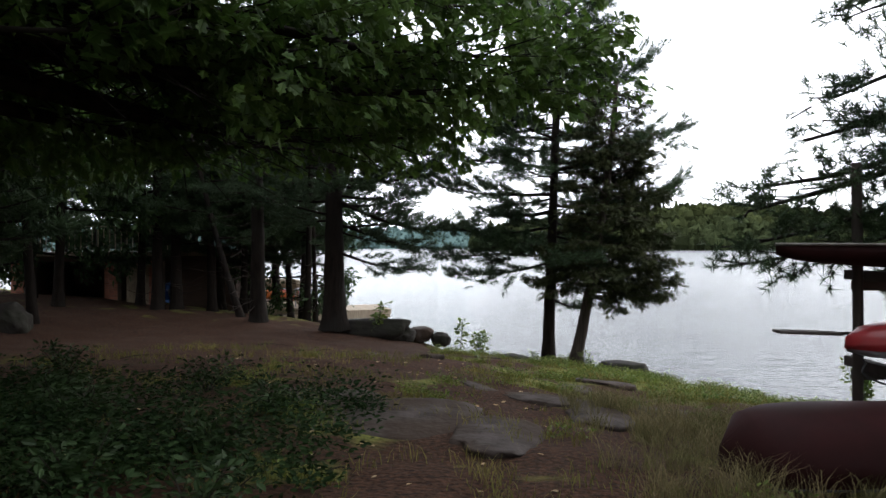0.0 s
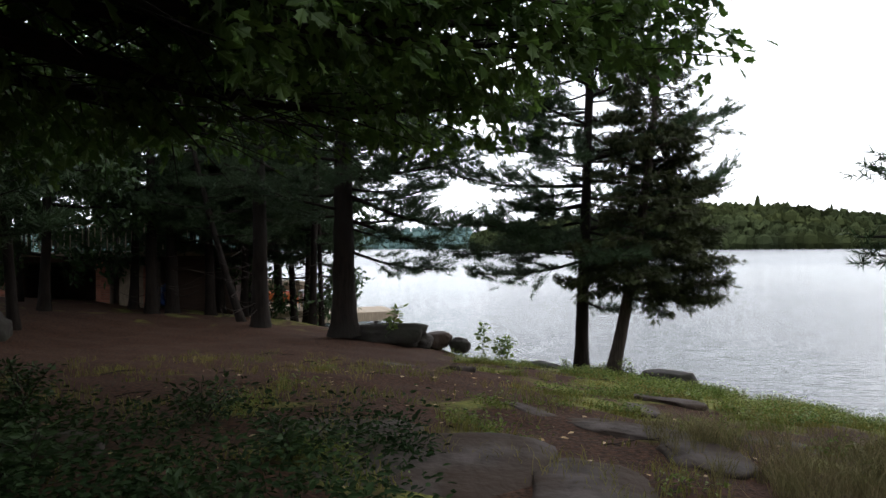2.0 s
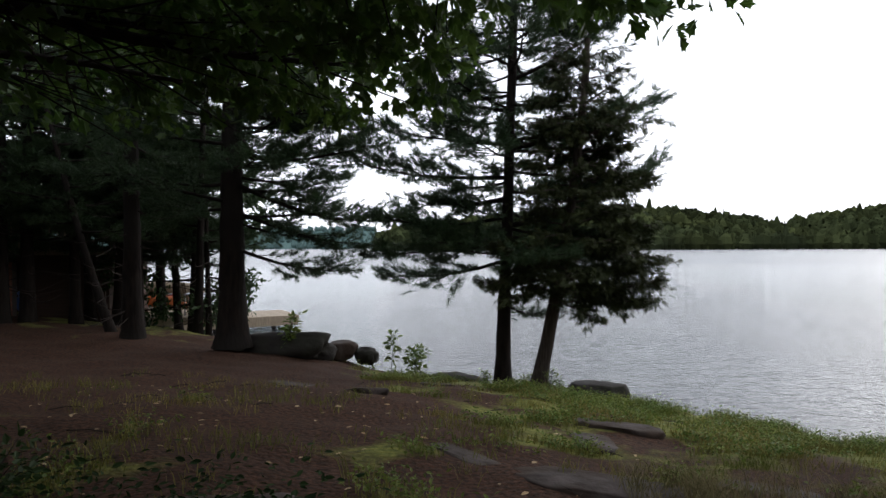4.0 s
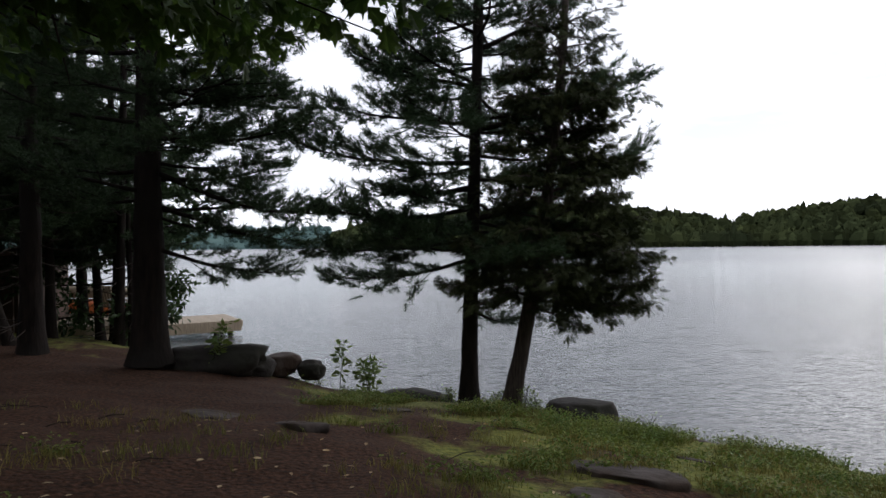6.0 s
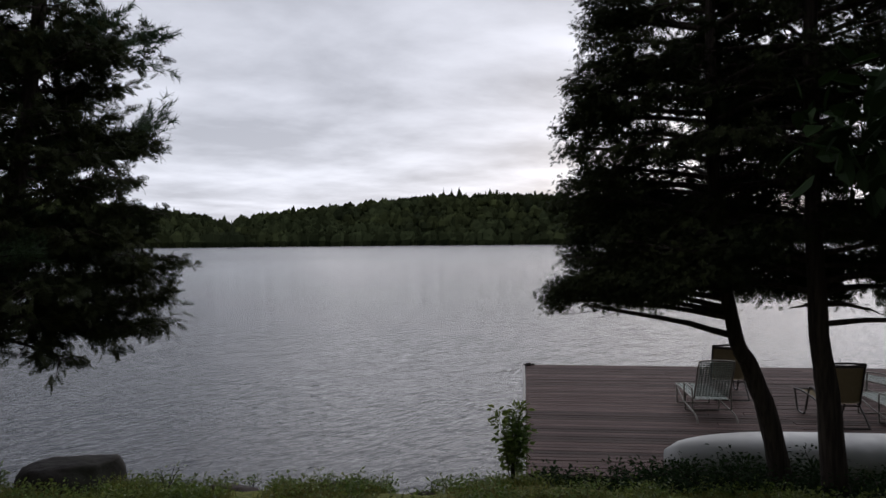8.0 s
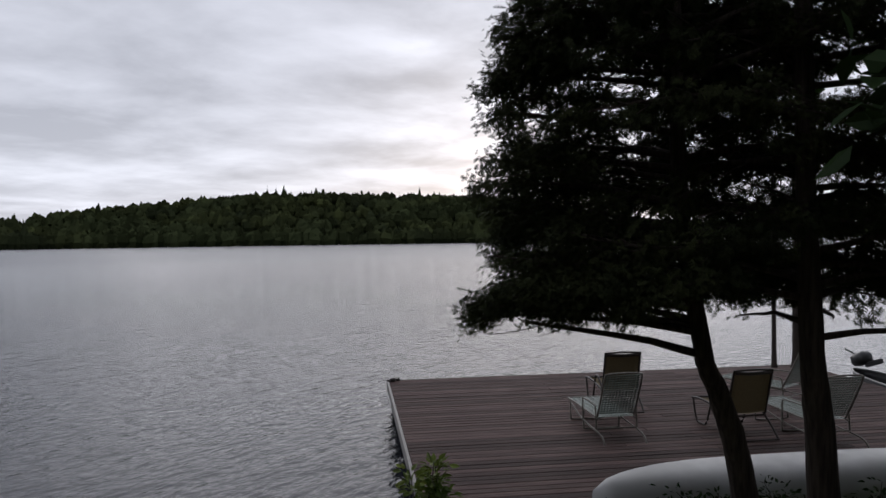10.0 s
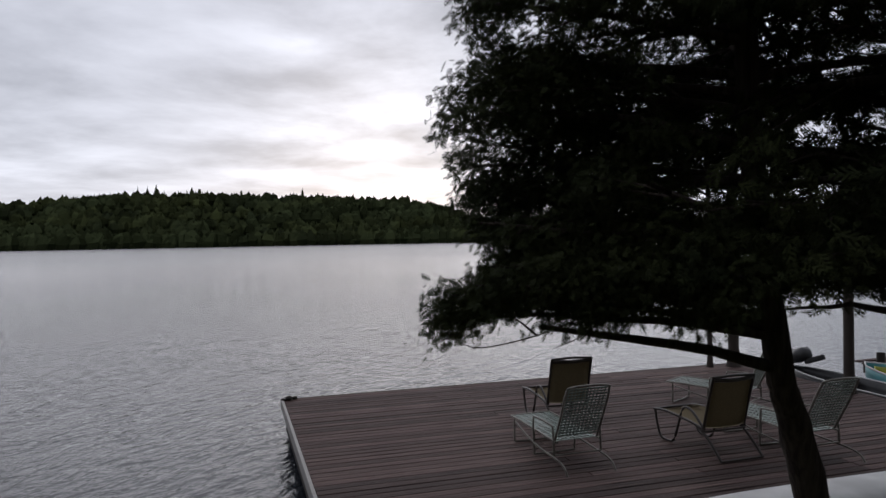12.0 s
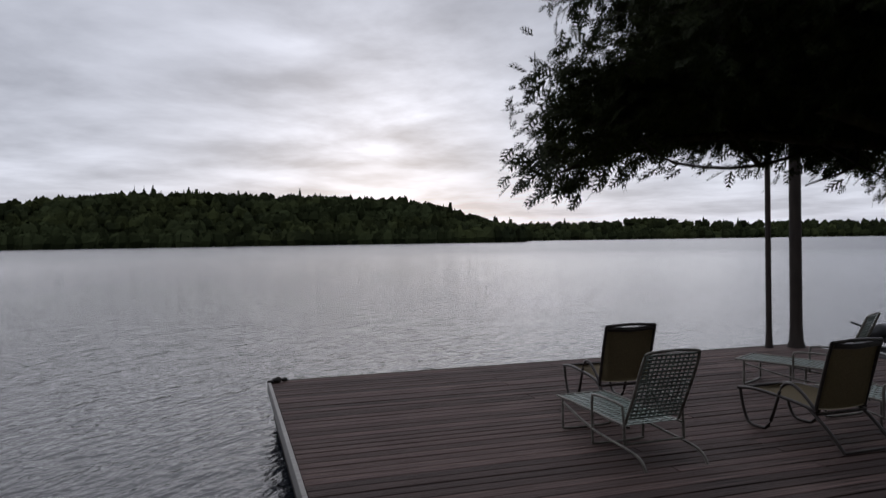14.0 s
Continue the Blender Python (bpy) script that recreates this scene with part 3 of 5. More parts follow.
def far_shore():
    """Wooded hills round the lake: elevation of the skyline by bearing, in degrees clockwise from +y."""
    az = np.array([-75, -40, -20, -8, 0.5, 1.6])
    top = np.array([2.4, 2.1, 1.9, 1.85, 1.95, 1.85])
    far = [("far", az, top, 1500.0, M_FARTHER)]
    az = np.array([1.4, 4, 12, 20, 25.5, 30, 32.2, 33.0, 33.8, 38, 42, 48, 54, 58, 66, 70, 73.5, 76.3, 78, 80])
    top = np.array([1.7, 2.5, 3.4, 3.9, 3.6, 2.9, 2.5, 2.0, 2.7, 3.2, 3.7, 4.3, 4.5, 4.4, 4.1, 4.0, 3.3, 2.5, 1.9, 1.6])
    far.append(("near", az, top, 620.0, M_FAR))
    az = np.array([76, 80, 86, 89.4, 96, 106, 130, 170])
    top = np.array([1.7, 1.65, 1.6, 1.9, 1.5, 1.3, 1.6, 2.0])
    far.append(("mid", az, top, 1000.0, M_FAR))
    rng = np.random.default_rng(5)
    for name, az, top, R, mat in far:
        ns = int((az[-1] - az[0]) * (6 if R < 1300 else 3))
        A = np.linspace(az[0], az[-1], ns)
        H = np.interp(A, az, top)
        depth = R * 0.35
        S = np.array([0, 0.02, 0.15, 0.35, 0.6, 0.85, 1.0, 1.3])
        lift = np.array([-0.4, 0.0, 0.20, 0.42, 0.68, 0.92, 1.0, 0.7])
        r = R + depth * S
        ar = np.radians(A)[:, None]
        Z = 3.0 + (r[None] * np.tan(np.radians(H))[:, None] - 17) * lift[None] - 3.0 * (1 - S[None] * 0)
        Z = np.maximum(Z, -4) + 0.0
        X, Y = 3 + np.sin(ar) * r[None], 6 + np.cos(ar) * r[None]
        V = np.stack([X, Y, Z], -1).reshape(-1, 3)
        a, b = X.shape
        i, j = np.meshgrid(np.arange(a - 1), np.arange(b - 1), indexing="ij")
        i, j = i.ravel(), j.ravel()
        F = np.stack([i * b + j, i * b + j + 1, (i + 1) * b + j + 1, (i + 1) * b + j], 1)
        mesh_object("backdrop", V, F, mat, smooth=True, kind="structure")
        # crowns: rounded and pointed clumps, joined
        count = 3800 if R < 700 else (2200 if R < 1300 else 1500)
        t = rng.uniform(A[0], A[-1], count)
        s = rng.uniform(0.0, 1.05, count)
        s[: count // 5] = 0.01
        s[count // 5: count // 2] = rng.uniform(0.9, 1.05, count // 2 - count // 5)
        rr = R + depth * s
        z = 3.0 + (rr * np.tan(np.radians(np.interp(t, az, top))) - 17) * np.interp(s, S, lift) - 3.0
        z = np.maximum(z, 0)
        C = np.stack([3 + np.sin(np.radians(t)) * rr, 6 + np.cos(np.radians(t)) * rr, z], 1)
        hh = rng.uniform(6, 13, count) * (1 if R < 1300 else 1.2)
        tall = rng.uniform(0, 1, count) > 0.955 + 0.03 * np.sin(t * 1.7)
        hh[tall] *= rng.uniform(1.1, 1.8, tall.sum())
        ww = hh * rng.uniform(0.4, 0.62, count)
        ww[tall] = hh[tall] * rng.uniform(0.22, 0.36, tall.sum())
        prof_r = np.array([0.6, 1.0, 0.8, 0.22])
        prof_z = np.array([0.0, 0.35, 0.78, 1.0])
        sd = 6
        th = np.linspace(0, 2 * np.pi, sd, endpoint=False)
        ring = np.stack([np.outer(prof_r, np.cos(th)), np.outer(prof_r, np.sin(th)), np.outer(prof_z, np.ones(sd))], -1).reshape(-1, 3)
        ringw = np.where(tall[:, None, None], 1 - 0.75 * ring[None, :, 2:3], 1.0)
        V = C[:, None] + np.concatenate([ring[None, :, :2] * ringw, np.broadcast_to(ring[None, :, 2:3], ringw.shape)], 2) * np.stack([ww, ww, hh], 1)[:, None] * (1 + 0.12 * rng.normal(size=(count, len(ring), 1)))
        i, j = np.meshgrid(np.arange(3), np.arange(sd), indexing="ij")
        i, j = i.ravel(), j.ravel()
        k = (j + 1) % sd
        f = np.stack([i * sd + j, i * sd + k, (i + 1) * sd + k, (i + 1) * sd + j], 1)
        F = (np.arange(count)[:, None, None] * len(ring) + f[None]).reshape(-1, 4)
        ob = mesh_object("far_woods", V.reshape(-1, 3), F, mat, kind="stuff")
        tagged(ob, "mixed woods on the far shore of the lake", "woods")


far_shore()

# ---- deck ----
CORNER = Vector((14.65, 16.45, 0.6))
U, VV = Vector((0.5505, -0.8348, 0)), Vector((-0.8348, -0.5505, 0))
DECK = Matrix(((U.x, VV.x, 0, CORNER.x), (U.y, VV.y, 0, CORNER.y), (0, 0, 1, CORNER.z), (0, 0, 0, 1)))
DECK_W, DECK_D = 9.3, 7.95


def lake_deck():
    d = thing("lake_deck", "weathered brown plank deck standing over the lake", "deck")
    d.matrix_world = DECK
    wood = 0.131
    rows = int(DECK_D / 0.145)
    rng = random.Random(3)
    meshes = {}
    for r in range(rows):
        cuts = [0.0] + sorted(rng.choice((3.05, 3.66, 4.27, 6.1, 6.7)) + rng.choice((0, 0.6)) * 0 for _ in range(1)) + [DECK_W]
        if r % 3 == 1:
            cuts.insert(2, 8.1)
        for a, b in zip(cuts[:-1], cuts[1:]):
            key = round(b - a, 2)
            if key not in meshes:
                bm = bmesh.new()
                add_box(bm, (b - a - 0.004, wood, 0.036), (0, 0, -0.018), None, 0.005)
                me = bpy.data.meshes.new("board")
                bm.to_mesh(me)
                bm.free()
                me.materials.append(M_DECK)
                meshes[key] = me
            o = new("board", meshes[key])
            o.parent = d
            o.location = ((a + b) / 2, 0.0725 + r * 0.145, rng.uniform(-0.004, 0.002))
            o.rotation_euler = (rng.uniform(-0.022, 0.022), 0, rng.uniform(-0.0006, 0.0006))
    box("edge_trim", (0.045, DECK_D, 0.16), (-0.028, DECK_D / 2, -0.06), M_DECK_TRIM, d, "pale grey timber edging")
    box("fascia", (DECK_W, 0.04, 0.2), (DECK_W / 2, -0.024, -0.10), M_TIMBER, d)
    for x in np.arange(0.4, DECK_W, 1.2):
        box("joist", (0.05, DECK_D - 0.1, 0.18), (x, DECK_D / 2, -0.135), M_TIMBER, d)
    for x in (0.25, 3.0, 5.9, 8.7):
        for y in (0.3, 2.8, 5.4):
            s = Soup()
            s.tube([(x, y, -0.2), (x, y, -1.2), (x, y, -2.6)], 0.11, 10)
            s.make("pile", M_TIMBER, d, smooth=True)
    # log crib under the outer side
    for k in range(5):
        s = Soup()
        s.tube([(0.12, 0.1, -0.28 - k * 0.2), (0.12, DECK_D / 2, -0.28 - k * 0.2), (0.12, DECK_D - 0.1, -0.28 - k * 0.2)], 0.1, 8)
        s.make("crib_log", M_TIMBER, d, smooth=True)
    return d


lake_deck()


def on_deck(x, y, z=0.0):
    return DECK @ Vector((x, y, z))


# ---- rocks ----
def slab(x, y, sx, sy, sz, seed, turn, mat=None, label="grey granite ledge worn smooth in the trodden soil"):
    """A ledge lying on the slope and tilted with it."""
    e = 0.25
    n = Vector((ground_z(x - e, y) - ground_z(x + e, y), ground_z(x, y - e) - ground_z(x, y + e), 2 * e)).normalized()
    ob = rock("rock_slab", (0, 0, 0), (sx, sy, sz), seed, mat or M_ROCK, 0, label, flat_top=0.35)
    ob.matrix_world = Matrix.Translation((x, y, ground_z(x, y) - 0.32 * sz)) @ n.to_track_quat("Z", "Y").to_matrix().to_4x4() @ pose(0, 0, 0, 0, 0, turn)
    return ob


def rock(name, at, size, seed, mat, turn=0.0, label="", category="rock", flat_top=0.0):
    rng = random.Random(seed)
    bm = bmesh.new()
    bmesh.ops.create_icosphere(bm, subdivisions=4, radius=1.0)
    off = Vector((rng.uniform(0, 50), rng.uniform(0, 50), rng.uniform(0, 50)))
    for v in bm.verts:
        p = v.co.copy()
        k = 1 + 0.38 * noise.noise(p * 1.1 + off) + 0.16 * noise.noise(p * 3.2 + off) + 0.03 * noise.noise(p * 9 + off)
        p = p * k
        p = Vector([math.copysign(abs(c) ** 0.78, c) for c in p])
        if flat_top and p.z > flat_top:
            p.z = flat_top + (p.z - flat_top) * 0.2
        v.co = Vector((p.x * size[0], p.y * size[1], p.z * size[2]))
    ob = part(name, bm, mat, smooth=True)
    ob.matrix_world = pose(at[0], at[1], at[2], 0, 0, turn)
    return tagged(ob, label or "grey granite rock half sunk in the grass", category)


rock("boulder", (4.1, 15.8, 0.76), (0.5, 0.42, 0.42), 4, M_ROCK_DARK, -30, "dark flat-topped granite boulder at the water's edge", flat_top=0.6)
rock("boulder", (-0.75, 19.5, 1.22), (0.36, 0.34, 0.27), 9, M_ROCK, 20, "small squarish grey boulder on the bank", flat_top=0.7)
rock("boulder", (-1.95, 19.0, 1.38), (1.15, 0.5, 0.36), 12, M_ROCK_DARK, -12, "long dark boulder beside the big pine")
rock("boulder", (-0.15, 19.55, 1.06), (0.26, 0.24, 0.2), 13, M_ROCK_DARK, 0, "small dark stone beside the squarish boulder")
rock("boulder", (1.9, 18.2, 0.55), (0.8, 0.35, 0.26), 14, M_ROCK_DARK, -35, "low dark shoreline rock")
rock("boulder", (-10.75, 16.7, 1.9), (0.5, 0.4, 0.4), 15, M_ROCK_DARK, 10, "grey rounded boulder on the needle-covered slope")
slab(-0.45, 6.5, 1.15, 0.72, 0.34, 23, -32)
slab(-1.25, 7.2, 0.7, 0.4, 0.22, 31, -20)
slab(0.6, 5.95, 0.85, 0.42, 0.34, 24, -44)
slab(1.4, 8.2, 0.72, 0.3, 0.38, 21, -8)
slab(0.55, 9.1, 0.5, 0.16, 0.2, 22, 8)
slab(1.75, 7.2, 0.5, 0.28, 0.2, 29, -50)
slab(-0.3, 13.4, 0.95, 0.2, 0.2, 25, -66)
slab(-1.4, 14.6, 0.5, 0.3, 0.24, 32, -20)
slab(0.9, 14.6, 0.3, 0.2, 0.3, 33, 30)
slab(2.7, 11.2, 0.55, 0.35, 0.2, 26, 10)
slab(6.3, 14.0, 1.1, 0.45, 0.2, 27, -52)
slab(7.6, 12.6, 0.9, 0.45, 0.2, 28, -50)
slab(5.35, 14.65, 0.62, 0.3, 0.5, 71, -50)
slab(6.9, 13.0, 0.4, 0.25, 0.5, 72, -50)
slab(2.1, 10.3, 0.45, 0.2, 0.15, 63, -40)
slab(3.9, 12, 0.4, 0.2, 0.12, 66, -30)
slab(2.9, 8.4, 0.4, 0.22, 0.14, 67, -25)
rock("light_stone", (-3.3, 6.4, 2.15), (0.32, 0.18, 0.16), 30, M_ROCK, 15, "pale broken stone among the undergrowth")

# ---- trees ----
A_T = [(2.6, 17.3, 0.7), (2.66, 17.3, 2.8), (2.75, 17.3, 5.05), (2.86, 17.3, 8.3), (2.95, 17.35, 12.5)]
conifer("white_pine", "tall white pine with sparse layered branches on the shore", "tree", A_T, 0.155,
        [(3.3, (0.3, 17.0, 3.0)), (3.7, (-0.1, 17.6, 3.45)), (4.2, (0.0, 16.9, 4.2)), (4.6, (0.9, 18.3, 4.5)), (5.0, (-0.4, 17.4, 5.3)), (5.7, (0.3, 17.8, 6.1)),
         (6.4, (1.2, 16.6, 7.1)), (6.7, (0.9, 18.2, 6.8)), (7.3, (1.4, 17.0, 8.0)), (5.6, (6.0, 18.0, 6.75)), (4.0, (6.0, 17.7, 5.25)), (7.0, (5.2, 17.2, 8.4)),
         (3.0, (4.2, 18.2, 2.9)), (2.4, (3.6, 17.9, 2.1)), (7.8, (4.0, 17.9, 8.8)), (3.8, (1.0, 16.2, 3.7))],
        101, random_limbs=(3.2, 12.0, 62, 2.2, 1.5), every=0.125)
B_T = [(3.1, 16.4, 0.8), (3.45, 16.35, 2.6), (3.75, 16.3, 4.4), (4.0, 16.3, 6.3), (4.1, 16.3, 7.6)]
conifer("leaning_cedar", "leaning white cedar with a wide drooping crown beside the pine", "tree", B_T, 0.14,
        [(2.7, (5.35, 15.95, 2.85)), (2.9, (5.3, 15.5, 3.3)), (3.3, (5.2, 16.6, 3.7)), (2.5, (5.1, 16.5, 2.45)), (3.9, (4.95, 16.1, 4.4)), (4.7, (4.9, 16.4, 5.2)), (5.5, (4.8, 16.2, 6.1)), (4.4, (5.1, 15.9, 4.8)), (5.0, (4.8, 16.7, 5.7)), (3.6, (5.3, 16.0, 4.0)),
         (6.3, (4.7, 16.4, 6.8)), (3.0, (2.4, 15.8, 2.6)), (3.4, (2.6, 16.8, 3.4)), (2.5, (3.8, 15.2, 2.3)), (3.5, (4.6, 15.0, 3.4)), (2.6, (4.9, 15.4, 2.55)), (2.9, (4.4, 16.9, 2.6))],
        102, leaf="cedar", bark=M_CEDAR_BARK, size=1.15, k=6, random_limbs=(2.6, 7.4, 60, 1.45, 0.85), hang=0.25, every=0.13, rise=-0.02)
C_T = [(-3.02, 18.7, 1.45), (-3.02, 18.7, 4.0), (-3.0, 18.7, 8.1), (-2.97, 18.7, 16)]
conifer("big_pine", "thick dark-barked pine standing on the bank", "tree", C_T, 0.31,
        [(4.4, (-0.2, 18.6, 3.6)), (5.0, (0.3, 17.5, 4.1)), (3.6, (-0.4, 18.2, 3.1)), (5.6, (-0.1, 17.0, 5.6)), (6.2, (-0.5, 17.6, 6.2)), (7.0, (-0.2, 18.0, 7.4)), (7.6, (0.4, 16.8, 8.2)),
         (4.2, (-1.4, 18.8, 3.8)), (6.6, (-1.0, 16.0, 6.2))],
        103, random_limbs=(4.2, 15, 64, 3.1, 2.4), sides=14, every=0.16)


def plain_trunk_tree(x, y, r, h, seed, low=3.0, lean=(0, 0), leaf="needle", reach=2.2, count=24, name="pine_tree", label="dark slender pine in the grove"):
    z = ground_z(x, y) - 0.15
    tr = [(x, y, z), (x + lean[0] * 0.4, y + lean[1] * 0.4, z + h * 0.35), (x + lean[0], y + lean[1], z + h)]
    ob = conifer(name, label, "tree", tr, r, [], seed, leaf=leaf, random_limbs=(z + low, z + h - 0.4, count, reach, reach * 0.6), sides=10, every=0.21, group="trees of the grove")
    rng = np.random.default_rng(seed + 900)
    for k in range(14):
        zz, a, L = rng.uniform(0.5, low), rng.uniform(0, 6.28), rng.uniform(0.6, 1.7)
        path = bez([(0, 0, zz), (math.cos(a) * L * 0.5, math.sin(a) * L * 0.5, zz - 0.12 * L), (math.cos(a + 0.3) * L, math.sin(a + 0.3) * L, zz + rng.uniform(-0.1, 0.25))], 8)
        dead = Soup()
        dead.tube(path, np.linspace(0.014, 0.003, len(path)), 4)
        dead.make("dead_branch", M_TWIG, ob, smooth=True)
    return ob


plain_trunk_tree(-5.53, 20.2, 0.235, 12, 201, 3.4)
plain_trunk_tree(-6.1, 26.85, 0.13, 12, 202, 3.0, lean=(-0.5, 0))
plain_trunk_tree(-4.85, 23.8, 0.13, 11, 204, 2.6, lean=(0.3, 0), reach=1.8)
plain_trunk_tree(-4.55, 23.9, 0.09, 9, 205, 2.4, lean=(-0.2, 0.2), reach=1.6)
plain_trunk_tree(-9.84, 28.0, 0.25, 13, 203, 3.0, count=30)
plain_trunk_tree(-9.78, 23.2, 0.2, 12, 206, 3.2, count=30)
plain_trunk_tree(-9.3, 23.6, 0.2, 12, 207, 3.2, count=30)
plain_trunk_tree(-6.45, 21.65, 0.12, 8, 208, 2.6, lean=(-2.2, 0.4), reach=1.8, label="slim pine leaning away over the bank")
conifer("oak_tree", "leafy red oak whose boughs reach over the path", "tree", [(-5.0, 4.3, 2.1), (-4.8, 4.5, 5.0), (-4.5, 4.8, 8.0), (-4.2, 5.0, 11.0)], 0.2,
        [(5.4, (0.2, 10.2, 5.4)), (5.8, (1.65, 8.8, 5.75)), (5.8, (1.45, 8.7, 5.95)), (6.2, (1.0, 9.4, 6.3)), (5.6, (-0.9, 9.8, 5.3)), (6.6, (1.6, 7.6, 7.0)), (5.6, (-0.3, 9.2, 5.7)), (7.0, (0.4, 8.4, 7.1)),
         (5.2, (-1.6, 10.6, 5.2)), (5.8, (-0.8, 7.4, 6.4)), (6.0, (-1.0, 11.6, 6.1)), (5.4, (-3.2, 11.0, 5.4)), (6.4, (1.6, 8.6, 6.1)), (7.2, (1.2, 10.4, 7.4)), (6.0, (-2.4, 12.0, 6.2))],
        104, leaf="oak", random_limbs=(5.6, 10.6, 8, 2.4, 2.0), rise=0.02, flat=0.35, bark=M_BARK, thin=lambda p: (p[:, 2] > 4.7) & ((p[:, 0] > 1.0) | (np.sin(2.1 * p[:, 0] + 1) * np.sin(1.9 * p[:, 1]) + np.sin(2.7 * p[:, 2] + p[:, 0]) > -0.55)))
conifer("pine_by_rack", "white pine with long-needled boughs reaching over the canoe rack", "tree", [(7.5, 6.9, 0.8), (7.5, 6.9, 4.5), (7.4, 6.9, 9.0), (7.4, 6.9, 13)], 0.2,
        [(5.6, (2.45, 6.4, 3.85)), (5.3, (2.6, 6.6, 3.62)), (5.1, (2.9, 6.5, 3.5)), (6.0, (2.75, 6.7, 4.2)), (6.5, (3.2, 6.6, 4.6)), (6.9, (3.6, 6.7, 5.0)), (7.6, (3.9, 6.6, 5.9)), (7.9, (4.2, 6.9, 6.1))],
        105, random_limbs=(7.5, 12.5, 16, 2.2, 1.5), size=0.8, every=0.14,
        keep=lambda p: (p[:, 1] < 6.82 + 0.08 * (p[:, 0] - 2.45)) & (p[:, 2] > 3.4) & (p[:, 0] > 2.8) & ((p[:, 2] < 4.4) | (p[:, 0] > 3.4 + (p[:, 2] - 4.4) * 0.35)))


def cedar_room(p):
    """The crown's reach over the lake side: a rounded, wavy outline, and a browsed underside."""
    out = 11.50 + 0.18 * (p[:, 0] - 8.0) + 0.07 * np.sin(p[:, 2] * 5.3) + 0.04 * np.sin(p[:, 2] * 13 + p[:, 0] * 5) - 0.25 * np.maximum(7.6 - p[:, 0], 0) - 0.25 * np.clip(p[:, 2] - 4.6, 0, 2)
    return (p[:, 2] > 2.93 - 0.07 * np.clip((p[:, 0] - 7.9) / 0.6, 0, 1) + 0.05 * np.sin(p[:, 0] * 9) + 0.04 * np.sin(p[:, 1] * 11)) & (p[:, 1] < out - 0.08 * (p[:, 2] < 3.4)) & (p[:, 0] > 7.2 + 0.2 * (p[:, 2] > 3.2))


D_T = [(9.0, 9.3, 0.45), (8.82, 9.42, 1.5), (8.62, 9.57, 2.15), (8.43, 9.69, 2.6), (8.3, 9.85, 4.2), (8.3, 9.9, 8.5)]
conifer("shore_cedar", "leaning white cedar with low boughs hanging over the deck", "tree", D_T, 0.125,
        [(2.5, (7.1, 11.35, 2.95)), (2.7, (7.8, 11.45, 2.84)), (2.8, (7.95, 11.5, 2.95)), (2.75, (8.05, 11.4, 2.84)), (2.9, (7.85, 11.45, 3.0)), (3.05, (7.2, 11.3, 3.15)), (2.9, (7.35, 11.25, 2.98)), (3.0, (7.15, 11.1, 3.05)), (3.05, (7.5, 10.8, 3.02)), (3.1, (7.5, 11.1, 3.1)), (3.2, (7.4, 11.4, 3.4)), (3.0, (7.9, 10.7, 3.0)), (3.6, (8.3, 11.9, 3.5)), (4.1, (8.2, 12.0, 4.2)), (4.9, (8.0, 11.7, 5.0)), (3.3, (7.1, 10.6, 3.6)),
         (3.0, (9.6, 10.6, 3.0)), (3.0, (10.4, 9.6, 3.0)), (3.2, (9.3, 11.3, 3.2)), (5.8, (8.2, 11.5, 6.2)), (3.0, (7.3, 9.6, 3.2)), (3.1, (8.6, 11.2, 3.1))] + [(3.0 + 0.2 * k, (7.5 + (k * 0.37) % 1.2, 11.5 + ((k * 0.37) % 1.2) * 0.16, 3.15 + 0.21 * k)) for k in range(26)],
        106, leaf="cedar", bark=M_CEDAR_BARK, size=0.48, k=16, random_limbs=(2.95, 8.4, 70, 2.0, 1.6), hang=0.35, every=0.11, rise=-0.04,
        keep=lambda p: cedar_room(p) | ((((p - [7.72, 11.48, 2.86]) / [0.36, 0.22, 0.17]) ** 2).sum(1) < 1))
E_T = [(8.62, 8.72, 0.55), (8.5, 8.8, 2.0), (8.37, 8.86, 2.8), (8.3, 8.9, 5.0), (8.3, 8.9, 9.0)]
conifer("shore_cedar", "dark white cedar close behind the leaning one", "tree", E_T, 0.13,
        [(2.9, (10.3, 8.6, 2.65)), (2.8, (9.9, 9.5, 2.7)), (3.0, (10.8, 8.2, 3.0)), (2.7, (9.2, 7.4, 2.7)), (3.2, (10.6, 9.6, 3.2))] + [(3.3 + 0.22 * k, (7.7 + (k * 0.53) % 1.6, 9.7 - (k % 3) * 0.2, 3.5 + 0.24 * k)) for k in range(12)],
        107, leaf="cedar", bark=M_CEDAR_BARK, size=1.0, k=5, random_limbs=(2.95, 8.9, 96, 2.2, 1.6), hang=0.35, every=0.135, rise=-0.04,
        keep=lambda p: cedar_room(p) & (p[:, 0] > 7.2))


